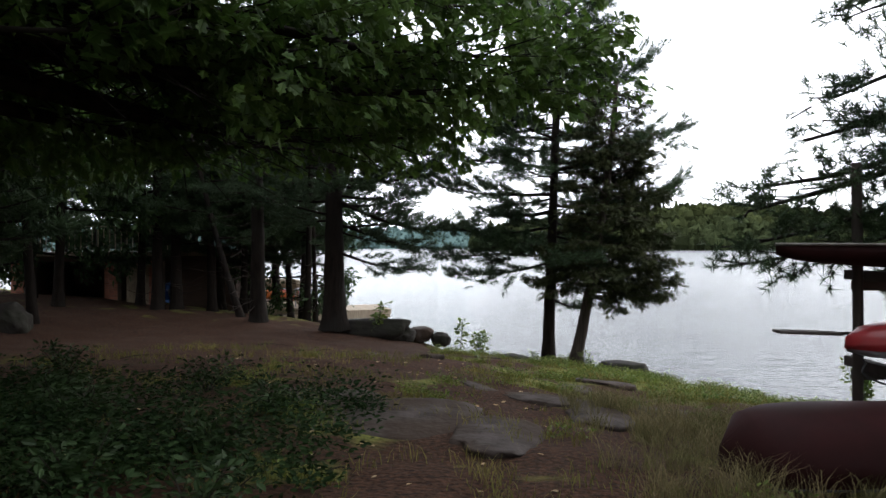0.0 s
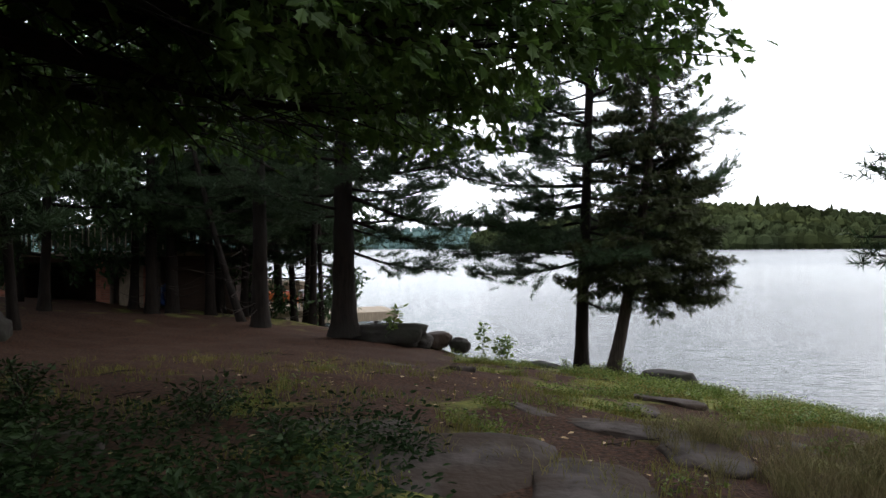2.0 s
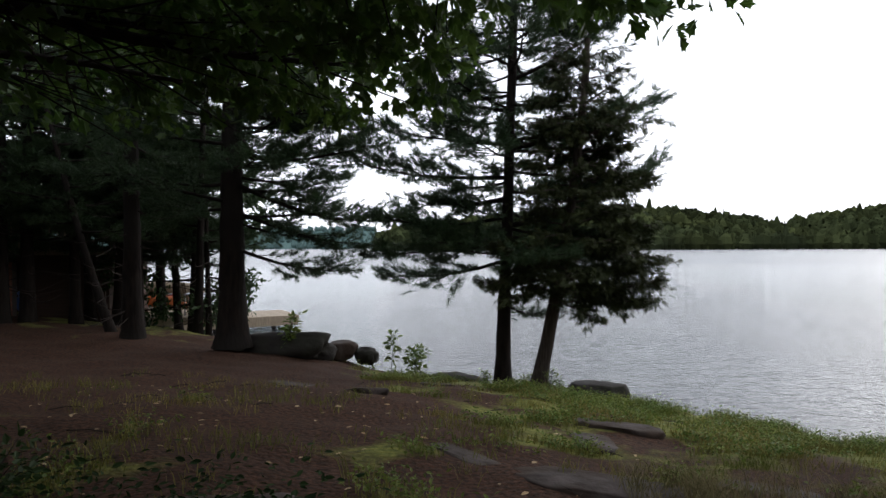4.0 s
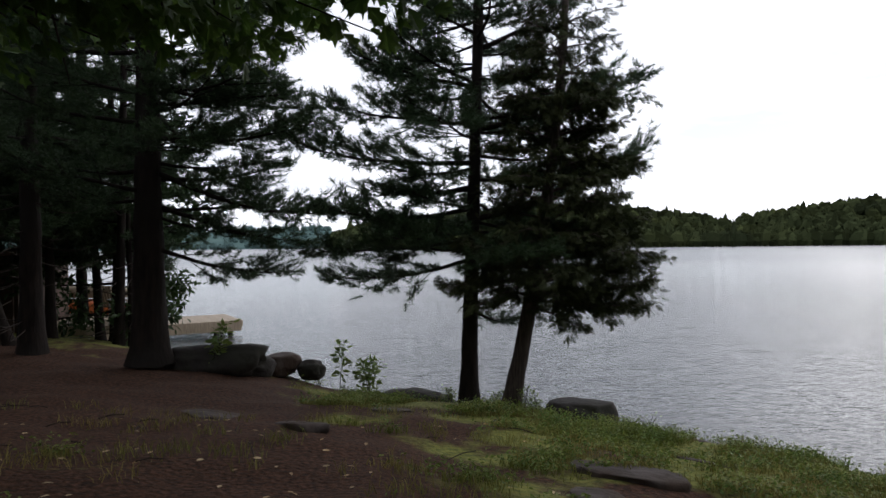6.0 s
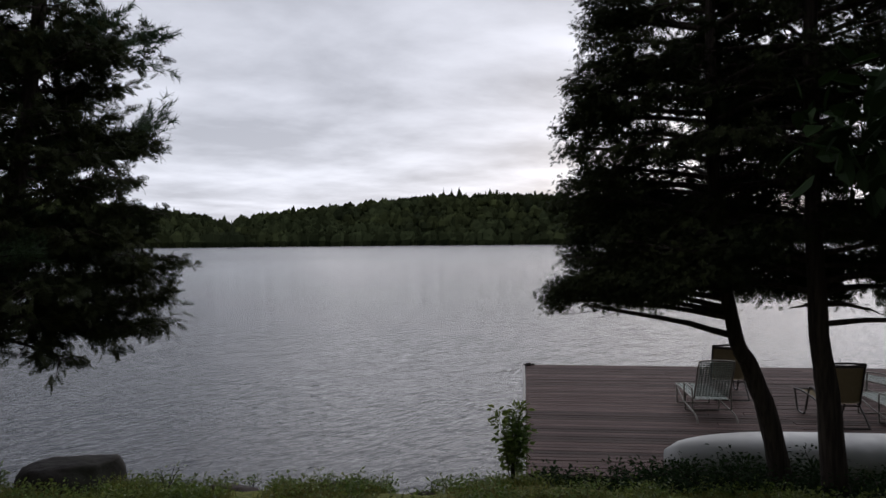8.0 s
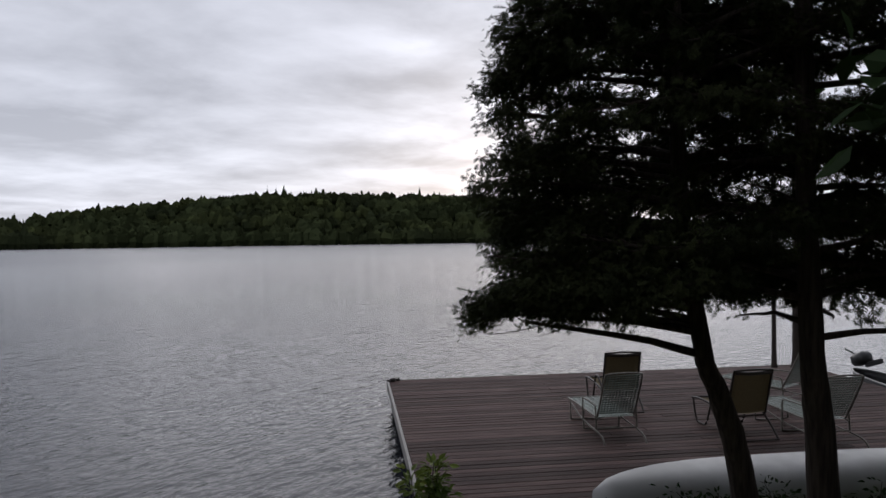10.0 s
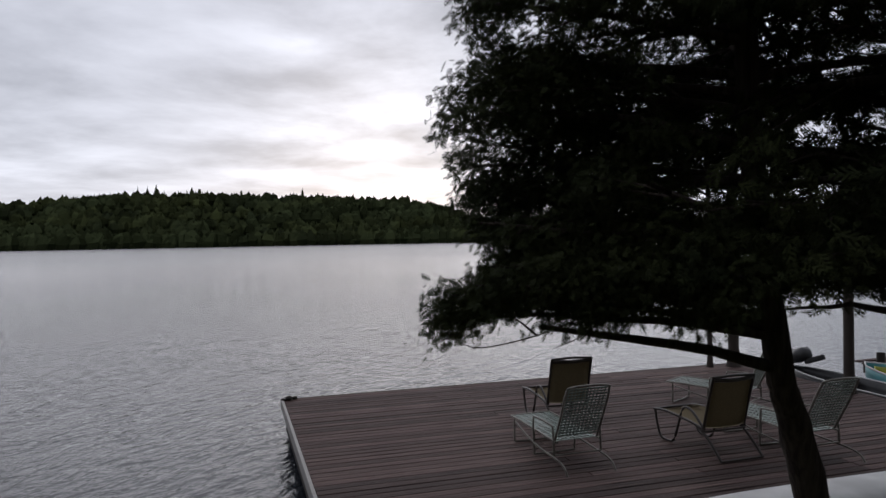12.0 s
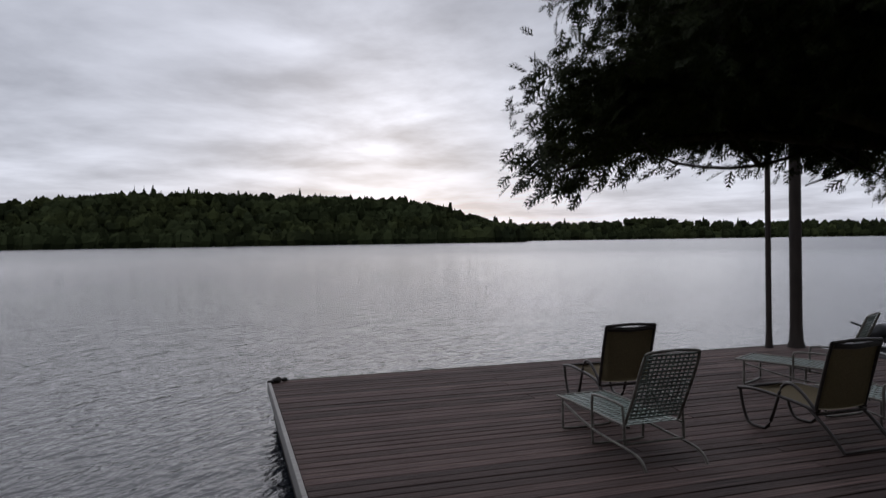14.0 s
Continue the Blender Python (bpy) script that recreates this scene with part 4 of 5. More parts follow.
# ---- the grove behind and added shade trees, as copies of a few trees ----
def grove():
    pines, maples = [], []
    for k, (low, h, r) in enumerate(((2.0, 9.5, 0.15), (1.8, 8.0, 0.12))):
        tr = [(0, 0, -0.1), (0.1, 0, h * 0.4), (0.15 * (k - 1), 0.1, h)]
        pines.append(conifer("forest_pine", "dense dark pine crowding the wooded bank", "tree", tr, r, [], 300 + k, random_limbs=(low, h - 0.3, 30, 2.6, 0.9), sides=8, size=1.9, every=0.27, group="trees of the grove"))
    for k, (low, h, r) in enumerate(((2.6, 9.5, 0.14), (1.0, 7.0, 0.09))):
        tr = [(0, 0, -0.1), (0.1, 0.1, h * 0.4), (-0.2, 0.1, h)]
        maples.append(conifer("forest_maple", "broad-leaved maple with a dark dense crown for grove and added shade", "tree", tr, r, [], 310 + k, leaf="broad", random_limbs=(low, h, 22, 3.0, 1.8), sides=8, every=0.25, flat=0.4, thin=lambda p: np.sin(1.7 * p[:, 0] + 1) * np.sin(1.9 * p[:, 1]) + np.sin(2.2 * p[:, 2] + p[:, 0]) > -0.6, group="trees of the grove"))
    # oaks added round the path's start to cut the skylight, mostly unseen
    shade = conifer("oak_tree", "leafy red oak added to shade the start of the path", "tree", [(0, 0, -0.1), (0.1, 0, 3.0), (-0.1, 0.1, 8.5)], 0.15, [], 320, leaf="oak", random_limbs=(2.9, 8.4, 34, 3.2, 2.0), sides=8, every=0.24, flat=0.35, size=1.25, group="trees of the grove")
    near_at = [(-3.7, 4.2), (-4.0, 1.0), (-3.4, -3.0), (0.8, -4.2), (4.4, -3.4), (-6.4, 2.6), (-7.0, 7.2), (-6.9, 9.9), (-5.6, 6.6)]
    for k, (x, y) in enumerate(near_at):
        m = pose(x, y, ground_z(x, y), 0, 0, 70 * k)
        if k:
            copy_thing(shade, m)
        else:
            shade.matrix_world = m
    rng = random.Random(8)
    pine_at = [(-7.9, 27.2), (-15.0, 22.5), (-13.5, 12.5), (-9.6, 8.2), (-7.3, 24.6), (-15.5, 19.5), (-8.6, 26.2), (-10.8, 15.2), (-5.4, 25.6), (-13.2, 17.2), (-7.2, 29.0), (-14.0, 31.7), (-11.9, 32.3), (-16.6, 33.2), (-8.2, 24.0), (-6.6, 24.4)]
    # maples: behind the grove, then added to block skylight: round and behind the start of the path, then inland of the
    # deck
    maple_at = [(-11.2, 18.5), (-16.0, 15.5), (-18.5, 22.5), (-23.0, 34.0), (-12.6, 10.0), (-17.0, 10.0), (-21.0, 17.0), (-27.0, 24.0), (-29.0, 40.0), (-34, 34),
                (-12.5, 22.0), (-14.6, 24.2), (-11.0, 24.6), (-17.5, 29.5), (-19.5, 28.0), (-14.0, 4.5), (-8.0, 4.6), (7.0, 0.3), (-8.5, -1.0), (8.2, 3.2), (9.4, 5.6), (12.4, 3.6), (11.8, 5.0), (8.4, 4.4), (1.5, -8.5), (8.5, -2.0), (-6, -7.5), (14.5, 0.5), (-9.8, 6.4), (-11.5, 7.6), (-8.6, 12.6), (-10.5, 2.5), (-12, -3), (-9.5, -9), (-3.5, -10), (0.5, -12), (5.5, -10), (11, -9), (15, -6), (-17, 0.5), (-19, 7), (-15, -10), (-23, 12), (-6.5, -3.5), (18, -12), (-15.2, 34.0), (-12.8, 33.0), (-5.3, 26.3)]
    for group, at in ((pines, pine_at), (maples, maple_at)):
        for k, (x, y) in enumerate(at):
            m = pose(x, y, ground_z(x, y) - 0.1, 0, 0, rng.uniform(0, 360))
            t = group[k % 2] if not (group is maples and k > 13) else group[1 if y > 26 else 0]
            if k < 2:
                t.matrix_world = m
            else:
                c = copy_thing(t, m)
                f = rng.uniform(0.9, 1.25)
                c.scale = (f, f, f)


grove()


# ---- loungers ----
def tube_part(name, path, r, mat, parent, label="", sides=8, n=14, smooth_path=True):
    s = Soup()
    s.tube(bez(path, n) if smooth_path else path, r, sides)
    return s.make(name, mat, parent, label, smooth=True)


def sling_lounger():
    c = thing("sling_lounger", "tan sling lounger with a bronze tube frame and raised back", "lounger", group="loungers on the deck")
    w = 0.30
    for sy in (-1, 1):
        y = sy * w
        tube_part("side_rail", [(0, y, 0.36), (0.25, y, 0.39), (0.7, y, 0.37), (1.02, y, 0.33)], 0.017, M_FRAME_BROWN, c)
        tube_part("back_rail", [(1.00, y, 0.33), (1.06, y, 0.55), (1.14, y, 0.83), (1.19, y, 0.99)], 0.017, M_FRAME_BROWN, c)
        tube_part("leg", [(0.03, y, 0.35), (0.07, y, 0.18), (0.15, y, 0.03), (0.30, y, 0.013), (0.42, y, 0.05), (0.52, y, 0.28), (0.60, y, 0.48), (0.72, y, 0.53), (0.86, y, 0.46), (1.0, y, 0.34)], 0.016, M_FRAME_BROWN, c, n=34)
        tube_part("leg", [(0.92, y, 0.34), (1.12, y, 0.2), (1.32, y, 0.015)], 0.016, M_FRAME_BROWN, c)
    tube_part("crossbar", [(0.02, -w, 0.36), (0.0, 0, 0.36), (0.02, w, 0.36)], 0.016, M_FRAME_BROWN, c)
    tube_part("crossbar", [(1.02, -w, 0.30), (1.02, w, 0.30)], 0.014, M_FRAME_BROWN, c)
    tube_part("crossbar", [(1.32, -w, 0.02), (1.32, w, 0.02)], 0.014, M_FRAME_BROWN, c)
    tube_part("top_bar", [(1.19, -w, 0.99), (1.21, 0, 1.005), (1.19, w, 0.99)], 0.017, M_FRAME_BROWN, c)

    def sheet(name, prof):
        P = bez(prof, 16)
        bm = bmesh.new()
        rows = []
        for k, p in enumerate(P):
            rows.append([bm.verts.new((p[0], yy, p[2] - 0.022 * (1 - (yy / w) ** 2))) for yy in np.linspace(-w + 0.01, w - 0.01, 7)])
        for a, b in zip(rows[:-1], rows[1:]):
            for i in range(6):
                bm.faces.new((a[i], a[i + 1], b[i + 1], b[i]))
        bmesh.ops.solidify(bm, geom=bm.faces, thickness=0.006)
        part(name, bm, M_SLING, c, smooth=True)

    sheet("seat", [(0.02, 0, 0.37), (0.25, 0, 0.40), (0.7, 0, 0.38), (1.02, 0, 0.35)])
    sheet("backrest", [(1.02, 0, 0.36), (1.07, 0, 0.56), (1.13, 0, 0.82), (1.18, 0, 0.99)])
    tube_part("head_hem", [(1.18, -w + 0.01, 0.96), (1.185, 0, 0.945), (1.18, w - 0.01, 0.96)], 0.028, M_FRAME_BROWN, c, "dark folded hem of the sling")
    return c


def strap_lounger():
    c = thing("strap_lounger", "worn pale tube lounger woven with green vinyl straps", "lounger", group="loungers on the deck")
    w, T = 0.28, M_FRAME_PALE
    tube_part("seat_frame", [(1.16, -w, 0.31), (0.3, -w, 0.33), (0.04, -w, 0.33), (0.0, -w + 0.05, 0.33), (0.0, w - 0.05, 0.33), (0.04, w, 0.33), (0.3, w, 0.33), (1.16, w, 0.31)], 0.013, T, c, n=30)
    tube_part("back_frame", [(1.10, -w, 0.31), (1.24, -w, 0.62), (1.36, -w, 0.92), (1.39, -w + 0.06, 1.0), (1.39, w - 0.06, 1.0), (1.36, w, 0.92), (1.24, w, 0.62), (1.10, w, 0.31)], 0.013, T, c, n=34)
    for x in (0.10, 0.62):
        tube_part("leg", [(x, -w, 0.32), (x, -w, 0.06), (x, -w + 0.05, 0.013), (x, w - 0.05, 0.013), (x, w, 0.06), (x, w, 0.32)], 0.012, T, c, n=30)
    for sy in (-1, 1):
        y = sy * (w + 0.03)
        tube_part("arm", [(0.66, y, 0.15), (0.66, y, 0.44), (0.71, y, 0.50), (1.06, y, 0.50), (1.12, y, 0.44), (1.14, y, 0.16)], 0.012, T, c, n=30)
        tube_part("rail", [(0.12, y - sy * 0.03, 0.28), (0.66, y, 0.17), (1.20, y, 0.13), (1.36, y, 0.09), (1.42, y, 0.013)], 0.012, T, c, n=22)
    tube_part("crossbar", [(1.14, -w - 0.03, 0.16), (1.14, w + 0.03, 0.16)], 0.011, T, c)
    for k in range(20):
        x = 0.05 + k * 0.055
        box("strap", (0.032, 2 * w, 0.004), (x, 0, 0.33 - 0.012 * (k / 20)), M_STRAP, c, bevel=0.0)
    for k in range(5):
        box("lengthwise_strap", (1.08, 0.022, 0.004), (0.56, -0.2 + k * 0.1, 0.337), M_STRAP, c, bevel=0.0, m=pose(0, 0, -0.001, 0, 0.5, 0))
    A, B = np.array([1.12, 0, 0.36]), np.array([1.375, 0, 0.985])
    ang = math.degrees(math.atan2(B[2] - A[2], B[0] - A[0]))
    for k in range(17):
        p = A + (B - A) * (k + 0.5) / 17
        box("strap", (0.019, 2 * w, 0.004), (0, 0, 0), M_STRAP, c, bevel=0.0, m=pose(p[0], 0, p[2], 0, -ang, 0))
    mid = (A + B) / 2
    for k in range(11):
        box("lengthwise_strap", (0.66, 0.016, 0.004), (0, 0, 0.005), M_STRAP, c, bevel=0.0, m=pose(mid[0], -0.235 + k * 0.047, mid[2], 0, -ang, 0))
    return c


def heading(foot, back):
    """A pose on the deck with x from foot to head."""
    a = math.degrees(math.atan2(back[1] - foot[1], back[0] - foot[0]))
    return pose(foot[0], foot[1], 0.603, 0, 0, a)


s1 = sling_lounger()
s1.matrix_world = heading((14.9, 12.06), (13.88, 11.47))
copy_thing(s1, heading((13.98, 10.12), (12.87, 9.35)))
s2 = strap_lounger()
long = Matrix.Diagonal((1.12, 1, 1, 1))
s2.matrix_world = heading((13.3, 11.97), (12.03, 11.08)) @ long
copy_thing(s2, heading((16.08, 10.03), (15.42, 8.83)))
copy_thing(s2, heading((14.4, 9.3), (13.2, 8.45)) @ long)


# ---- boats ----
def hull(name, length, width, depth, mat, parent, blunt=0.25, n=26, m=14, sheer=0.12, up=1, label=""):
    """Canoe-like shell, keel down for up=1 and keel up for up=-1."""
    bm = bmesh.new()
    rows = []
    for i in range(n + 1):
        u = -1 + 2 * i / n
        k = max(1 - abs(u) ** (2.2 + blunt * 6), 0.0) ** 0.6
        rim = depth * (1 + sheer * u * u * 2)
        row = []
        for j in range(m + 1):
            a = math.pi * j / m
            y = -math.cos(a)
            y = math.copysign(abs(y) ** 0.8, y) * width / 2 * k
            z = rim - (depth * (0.35 + 0.65 * k) + (rim - depth)) * math.sin(a) ** 0.7
            row.append(bm.verts.new((u * length / 2, y, z if up > 0 else depth * (1 + 2 * sheer) - z)))
        rows.append(row)
    for a, b in zip(rows[:-1], rows[1:]):
        for j in range(m):
            bm.faces.new((a[j], a[j + 1], b[j + 1], b[j]))
    bmesh.ops.remove_doubles(bm, verts=bm.verts, dist=0.0005)
    bmesh.ops.solidify(bm, geom=bm.faces, thickness=0.012)
    return part(name, bm, mat, parent, label, smooth=True)


def gunwales(length, width, depth, mat, parent, blunt=0.25, sheer=0.12, up=1):
    for sy in (-1, 1):
        P = []
        for u in np.linspace(-1, 1, 25):
            k = max(1 - abs(u) ** (2.2 + blunt * 6), 0.0) ** 0.6
            rim = depth * (1 + sheer * u * u * 2)
            P.append((u * length / 2, sy * width / 2 * k, rim if up > 0 else depth * (1 + 2 * sheer) - rim))
        s = Soup()
        s.tube(P, 0.016, 6)
        s.make("gunwale", mat, parent, smooth=True)


b = thing("upturned_boat", "scuffed white canoe lying keel up on the deck's shore edge", "canoe")
b.matrix_world = Matrix.Translation(on_deck(4.25, 7.35, 0.005)) @ pose(0, 0, 0, 0, 0, math.degrees(math.atan2(U.y, U.x)))
hull("hull", 4.9, 0.86, 0.36, M_HULL_WHITE, b, up=-1, sheer=0.1)
gunwales(4.9, 0.86, 0.36, M_FRAME_PALE, b, up=-1, sheer=0.1)

TURN_BOAT = math.degrees(math.atan2(VV.y, VV.x))
b = thing("moored_boat", "black-hulled narrow boat with a white rim beside the deck", "boat")
b.matrix_world = Matrix.Translation(on_deck(9.85, 3.4, -0.42)) @ pose(0, 0, 0, 0, 0, TURN_BOAT)
hull("hull", 4.9, 0.86, 0.42, M_BLACK, b, blunt=0.1, sheer=0.08)
gunwales(4.9, 0.9, 0.42, M_HULL_WHITE, b, blunt=0.1, sheer=0.08)
for x in (-1.3, 0.1, 1.3):
    box("thwart", (0.2, 0.74, 0.03), (x, 0, 0.36), M_TIMBER, b)
b = thing("skiff", "teal skiff with a yellow-green inner lining moored by the dock", "boat")
b.matrix_world = Matrix.Translation(on_deck(10.95, 4.1, -0.42)) @ pose(0, 0, 0, 0, 0, TURN_BOAT)
hull("hull", 4.9, 1.1, 0.48, M_TEAL, b, blunt=0.06, sheer=0.12)
gunwales(4.9, 1.14, 0.48, M_HULL_WHITE, b, blunt=0.06, sheer=0.12)
hull("lining", 4.5, 0.98, 0.40, M_YELLOW, b, blunt=0.06, sheer=0.12, label="yellow-green lining").location = (0, 0, 0.05)
for x in (-1.1, 0.1, 1.2):
    box("thwart", (0.25, 0.95, 0.04), (x, 0, 0.42), M_HULL_GREY, b)
d = thing("finger_dock", "narrow grey plank dock beyond the moored boats", "dock")
d.matrix_world = DECK @ Matrix.Translation((12.4, 0.8, 0.0))
for k in range(50):
    o = new("board", bpy.data.meshes.get("finger_board") or box("board", (1.5, 0.14, 0.036), (0, 0, 0), M_DECK, d).data)
    o.data.name = "finger_board"
    o.parent = d
    o.location = (0, 0.2 + k * 0.146, -0.02)
for x in (-0.65, 0.65):
    box("beam", (0.06, 7.4, 0.18), (x, 3.8, -0.13), M_TIMBER, d)
    for y in (0.5, 3.8, 7.0):
        s = Soup()
        s.tube([(x, y, 0.25), (x, y, -1), (x, y, -2.4)], 0.08, 8)
        s.make("pile", M_TIMBER, d, smooth=True)
v = thing("boat_davit", "galvanised double-hooked tube stand on the narrow dock", "davit")
v.matrix_world = DECK @ Matrix.Translation((12.1, 2.0, 0.0))
tube_part("stem", [(0, 0, 0), (0, 0, 0.5), (0, 0, 0.85)], 0.035, M_STEEL, v)
for sg in (-1, 1):
    tube_part("hook", [(0, 0, 0.82), (sg * 0.1, 0, 1.02), (sg * 0.28, 0, 1.1), (sg * 0.42, 0, 1.0), (sg * 0.46, 0, 0.78)], 0.022, M_STEEL, v)
box("base", (0.24, 0.24, 0.12), (0, 0, 0.06), M_STEEL, v)
o = thing("outboard_motor", "black outboard motor tilted up at the boat's stern", "outboard motor")
o.matrix_world = Matrix.Translation(on_deck(9.9, 1.15, 0.2))
part("cowling", add_box(bmesh.new(), (0.46, 0.28, 0.26), (0, 0, 0.1), pose(0, 0, 0, 0, 20, 30), 0.07), M_BLACK, o, smooth=True)
part("leg", add_box(bmesh.new(), (0.5, 0.09, 0.10), (-0.35, 0, -0.05), pose(0, 0, 0, 0, 20, 30), 0.02), M_BLACK, o)
tube_part("tiller", [(0.2, 0.1, 0.15), (0.5, 0.28, 0.22)], 0.02, M_BLACK, o)


# ---- canoe rack ----
rk = thing("canoe_rack", "dark timber canoe rack with tall round posts and arms", "rack", at=(4.0, 5.7, 0))
for x, y, z, r in ((-0.22, 0.2, 4.42, 0.045), (0.0, -0.12, 4.38, 0.05), (2.4, 0.2, 4.4, 0.045), (2.5, -0.12, 4.4, 0.05)):
    g = ground_z(4 + x, 5.7 + y)
    s = Soup()
    s.tube([(x, y, g - 0.1), (x + 0.01, y, 3), (x, y, z)], r, 10)
    s.make("post", M_TIMBER, rk, smooth=True)
for x in (-0.1, 2.45):
    for z in (2.62, 3.42):
        box("arm", (0.09, 1.3, 0.09), (x, -0.1, z), M_TIMBER, rk)
box("rail", (2.6, 0.07, 0.09), (1.1, 0.3, 3.33), M_TIMBER, rk)
box("rail", (2.6, 0.07, 0.09), (1.1, 0.3, 2.53), M_TIMBER, rk)
b = thing("canoe", "dark red pale-rimmed canoe on top of the timber rack", "canoe", at=(5.35, 5.75, 3.47))
hull("hull", 4.7, 0.8, 0.22, M_HULL_DARKRED, b, blunt=0.02, sheer=0.03)
gunwales(4.7, 0.8, 0.22, M_FRAME_PALE, b, blunt=0.02, sheer=0.03)
b = thing("kayak", "red and grey kayak resting on the middle arms of the rack", "kayak", at=(5.62, 5.6, 2.72))
hull("deck", 4.2, 0.62, 0.24, M_HULL_RED, b, up=-1, sheer=0.02, blunt=0.6).location = (0, 0, 0.1)
hull("hull", 4.2, 0.62, 0.12, M_HULL_GREY, b, up=1, sheer=0.02, blunt=0.6, label="grey underside")
p = thing("paddle", "dark wooden paddle laid beside the kayak", "paddle", at=(3.55, 5.75, 2.93))
part("blade", add_box(bmesh.new(), (0.55, 0.17, 0.025), (-0.28, 0, 0.0), pose(0, 0, 0, 0, 2, 0), 0.012), M_TIMBER, p)
tube_part("shaft", [(0, 0, 0.0), (0.6, 0, 0.005), (1.1, 0, 0.01)], 0.016, M_TIMBER, p)
ln = thing("rope", "dark rope hanging from the kayak's end", "rope", at=(3.6, 5.55, 2.75))
tube_part("loop", [(0, 0, 0.02), (0.05, 0, -0.05), (0.02, 0, -0.12), (0.15, 0, -0.2), (0.4, 0, -0.27), (0.6, 0, -0.25)], 0.009, M_BLACK, ln)
b = thing("canoe", "dark red canoe lying keel up on the grass by the rack", "canoe", at=(4.72, 5.1, 1.93))
hull("hull", 4.9, 0.85, 0.5, M_HULL_DARKRED, b, blunt=1.8, sheer=0.03, up=-1)
gunwales(4.9, 0.85, 0.5, M_BLACK, b, blunt=1.8, sheer=0.03, up=-1)

b = thing("canoe", "pale grey canoe lying keel up behind the dark red one", "canoe", at=(5.75, 6.15, 1.72))
hull("hull", 4.7, 0.8, 0.46, M_HULL_GREY, b, blunt=0.1, sheer=0.03, up=-1)
gunwales(4.7, 0.8, 0.46, M_BLACK, b, blunt=0.1, sheer=0.03, up=-1)

# ---- posts on the deck ----
for (x, y), r, h, nm in (((8.52, 0.18), 0.05, 4.2, "deck_post"), ((9.0, 0.3), 0.105, 4.6, "deck_post"), ((9.1, 3.0), 0.085, 4.2, "deck_post")):
    q = on_deck(x, y)
    t = thing(nm, "dark round timber post standing at the deck's edge", "post", at=tuple(q), group="posts of the deck")
    s = Soup()
    s.tube([(0, 0, 0), (0, 0, 0.12), (0, 0, 0.4), (0.01, 0, h * 0.6), (0, 0, h)], [r * 1.5, r * 1.15, r, r * 0.95, r * 0.9], 12)
    s.make("pole", M_TIMBER, t, smooth=True)
    if r > 0.1:
        box("brace", (0.06, 0.05, 0.4), (0.13, 0, 0.19), M_TIMBER, t, m=pose(0, 0, 0, 0, -12, 0))
cl = thing("corner_stone", "small dark stones lying at the edge of the deck", "stones", at=tuple(on_deck(0.08, 0.1, 0)))
for k, (x, y, r) in enumerate(((0, 0, 0.07), (0.11, -0.06, 0.05), (-0.09, 0.05, 0.045))):
    bm = bmesh.new()
    bmesh.ops.create_icosphere(bm, subdivisions=2, radius=r)
    for v in bm.verts:
        v.co.z = v.co.z * 0.6 + r * 0.5
        v.co += v.co * 0.2 * noise.noise(v.co * 20 + Vector((k, 0, 0)))
    bm.transform(Matrix.Translation((x, y, 0)))
    part("stone", bm, M_ROCK_DARK, cl, smooth=True)


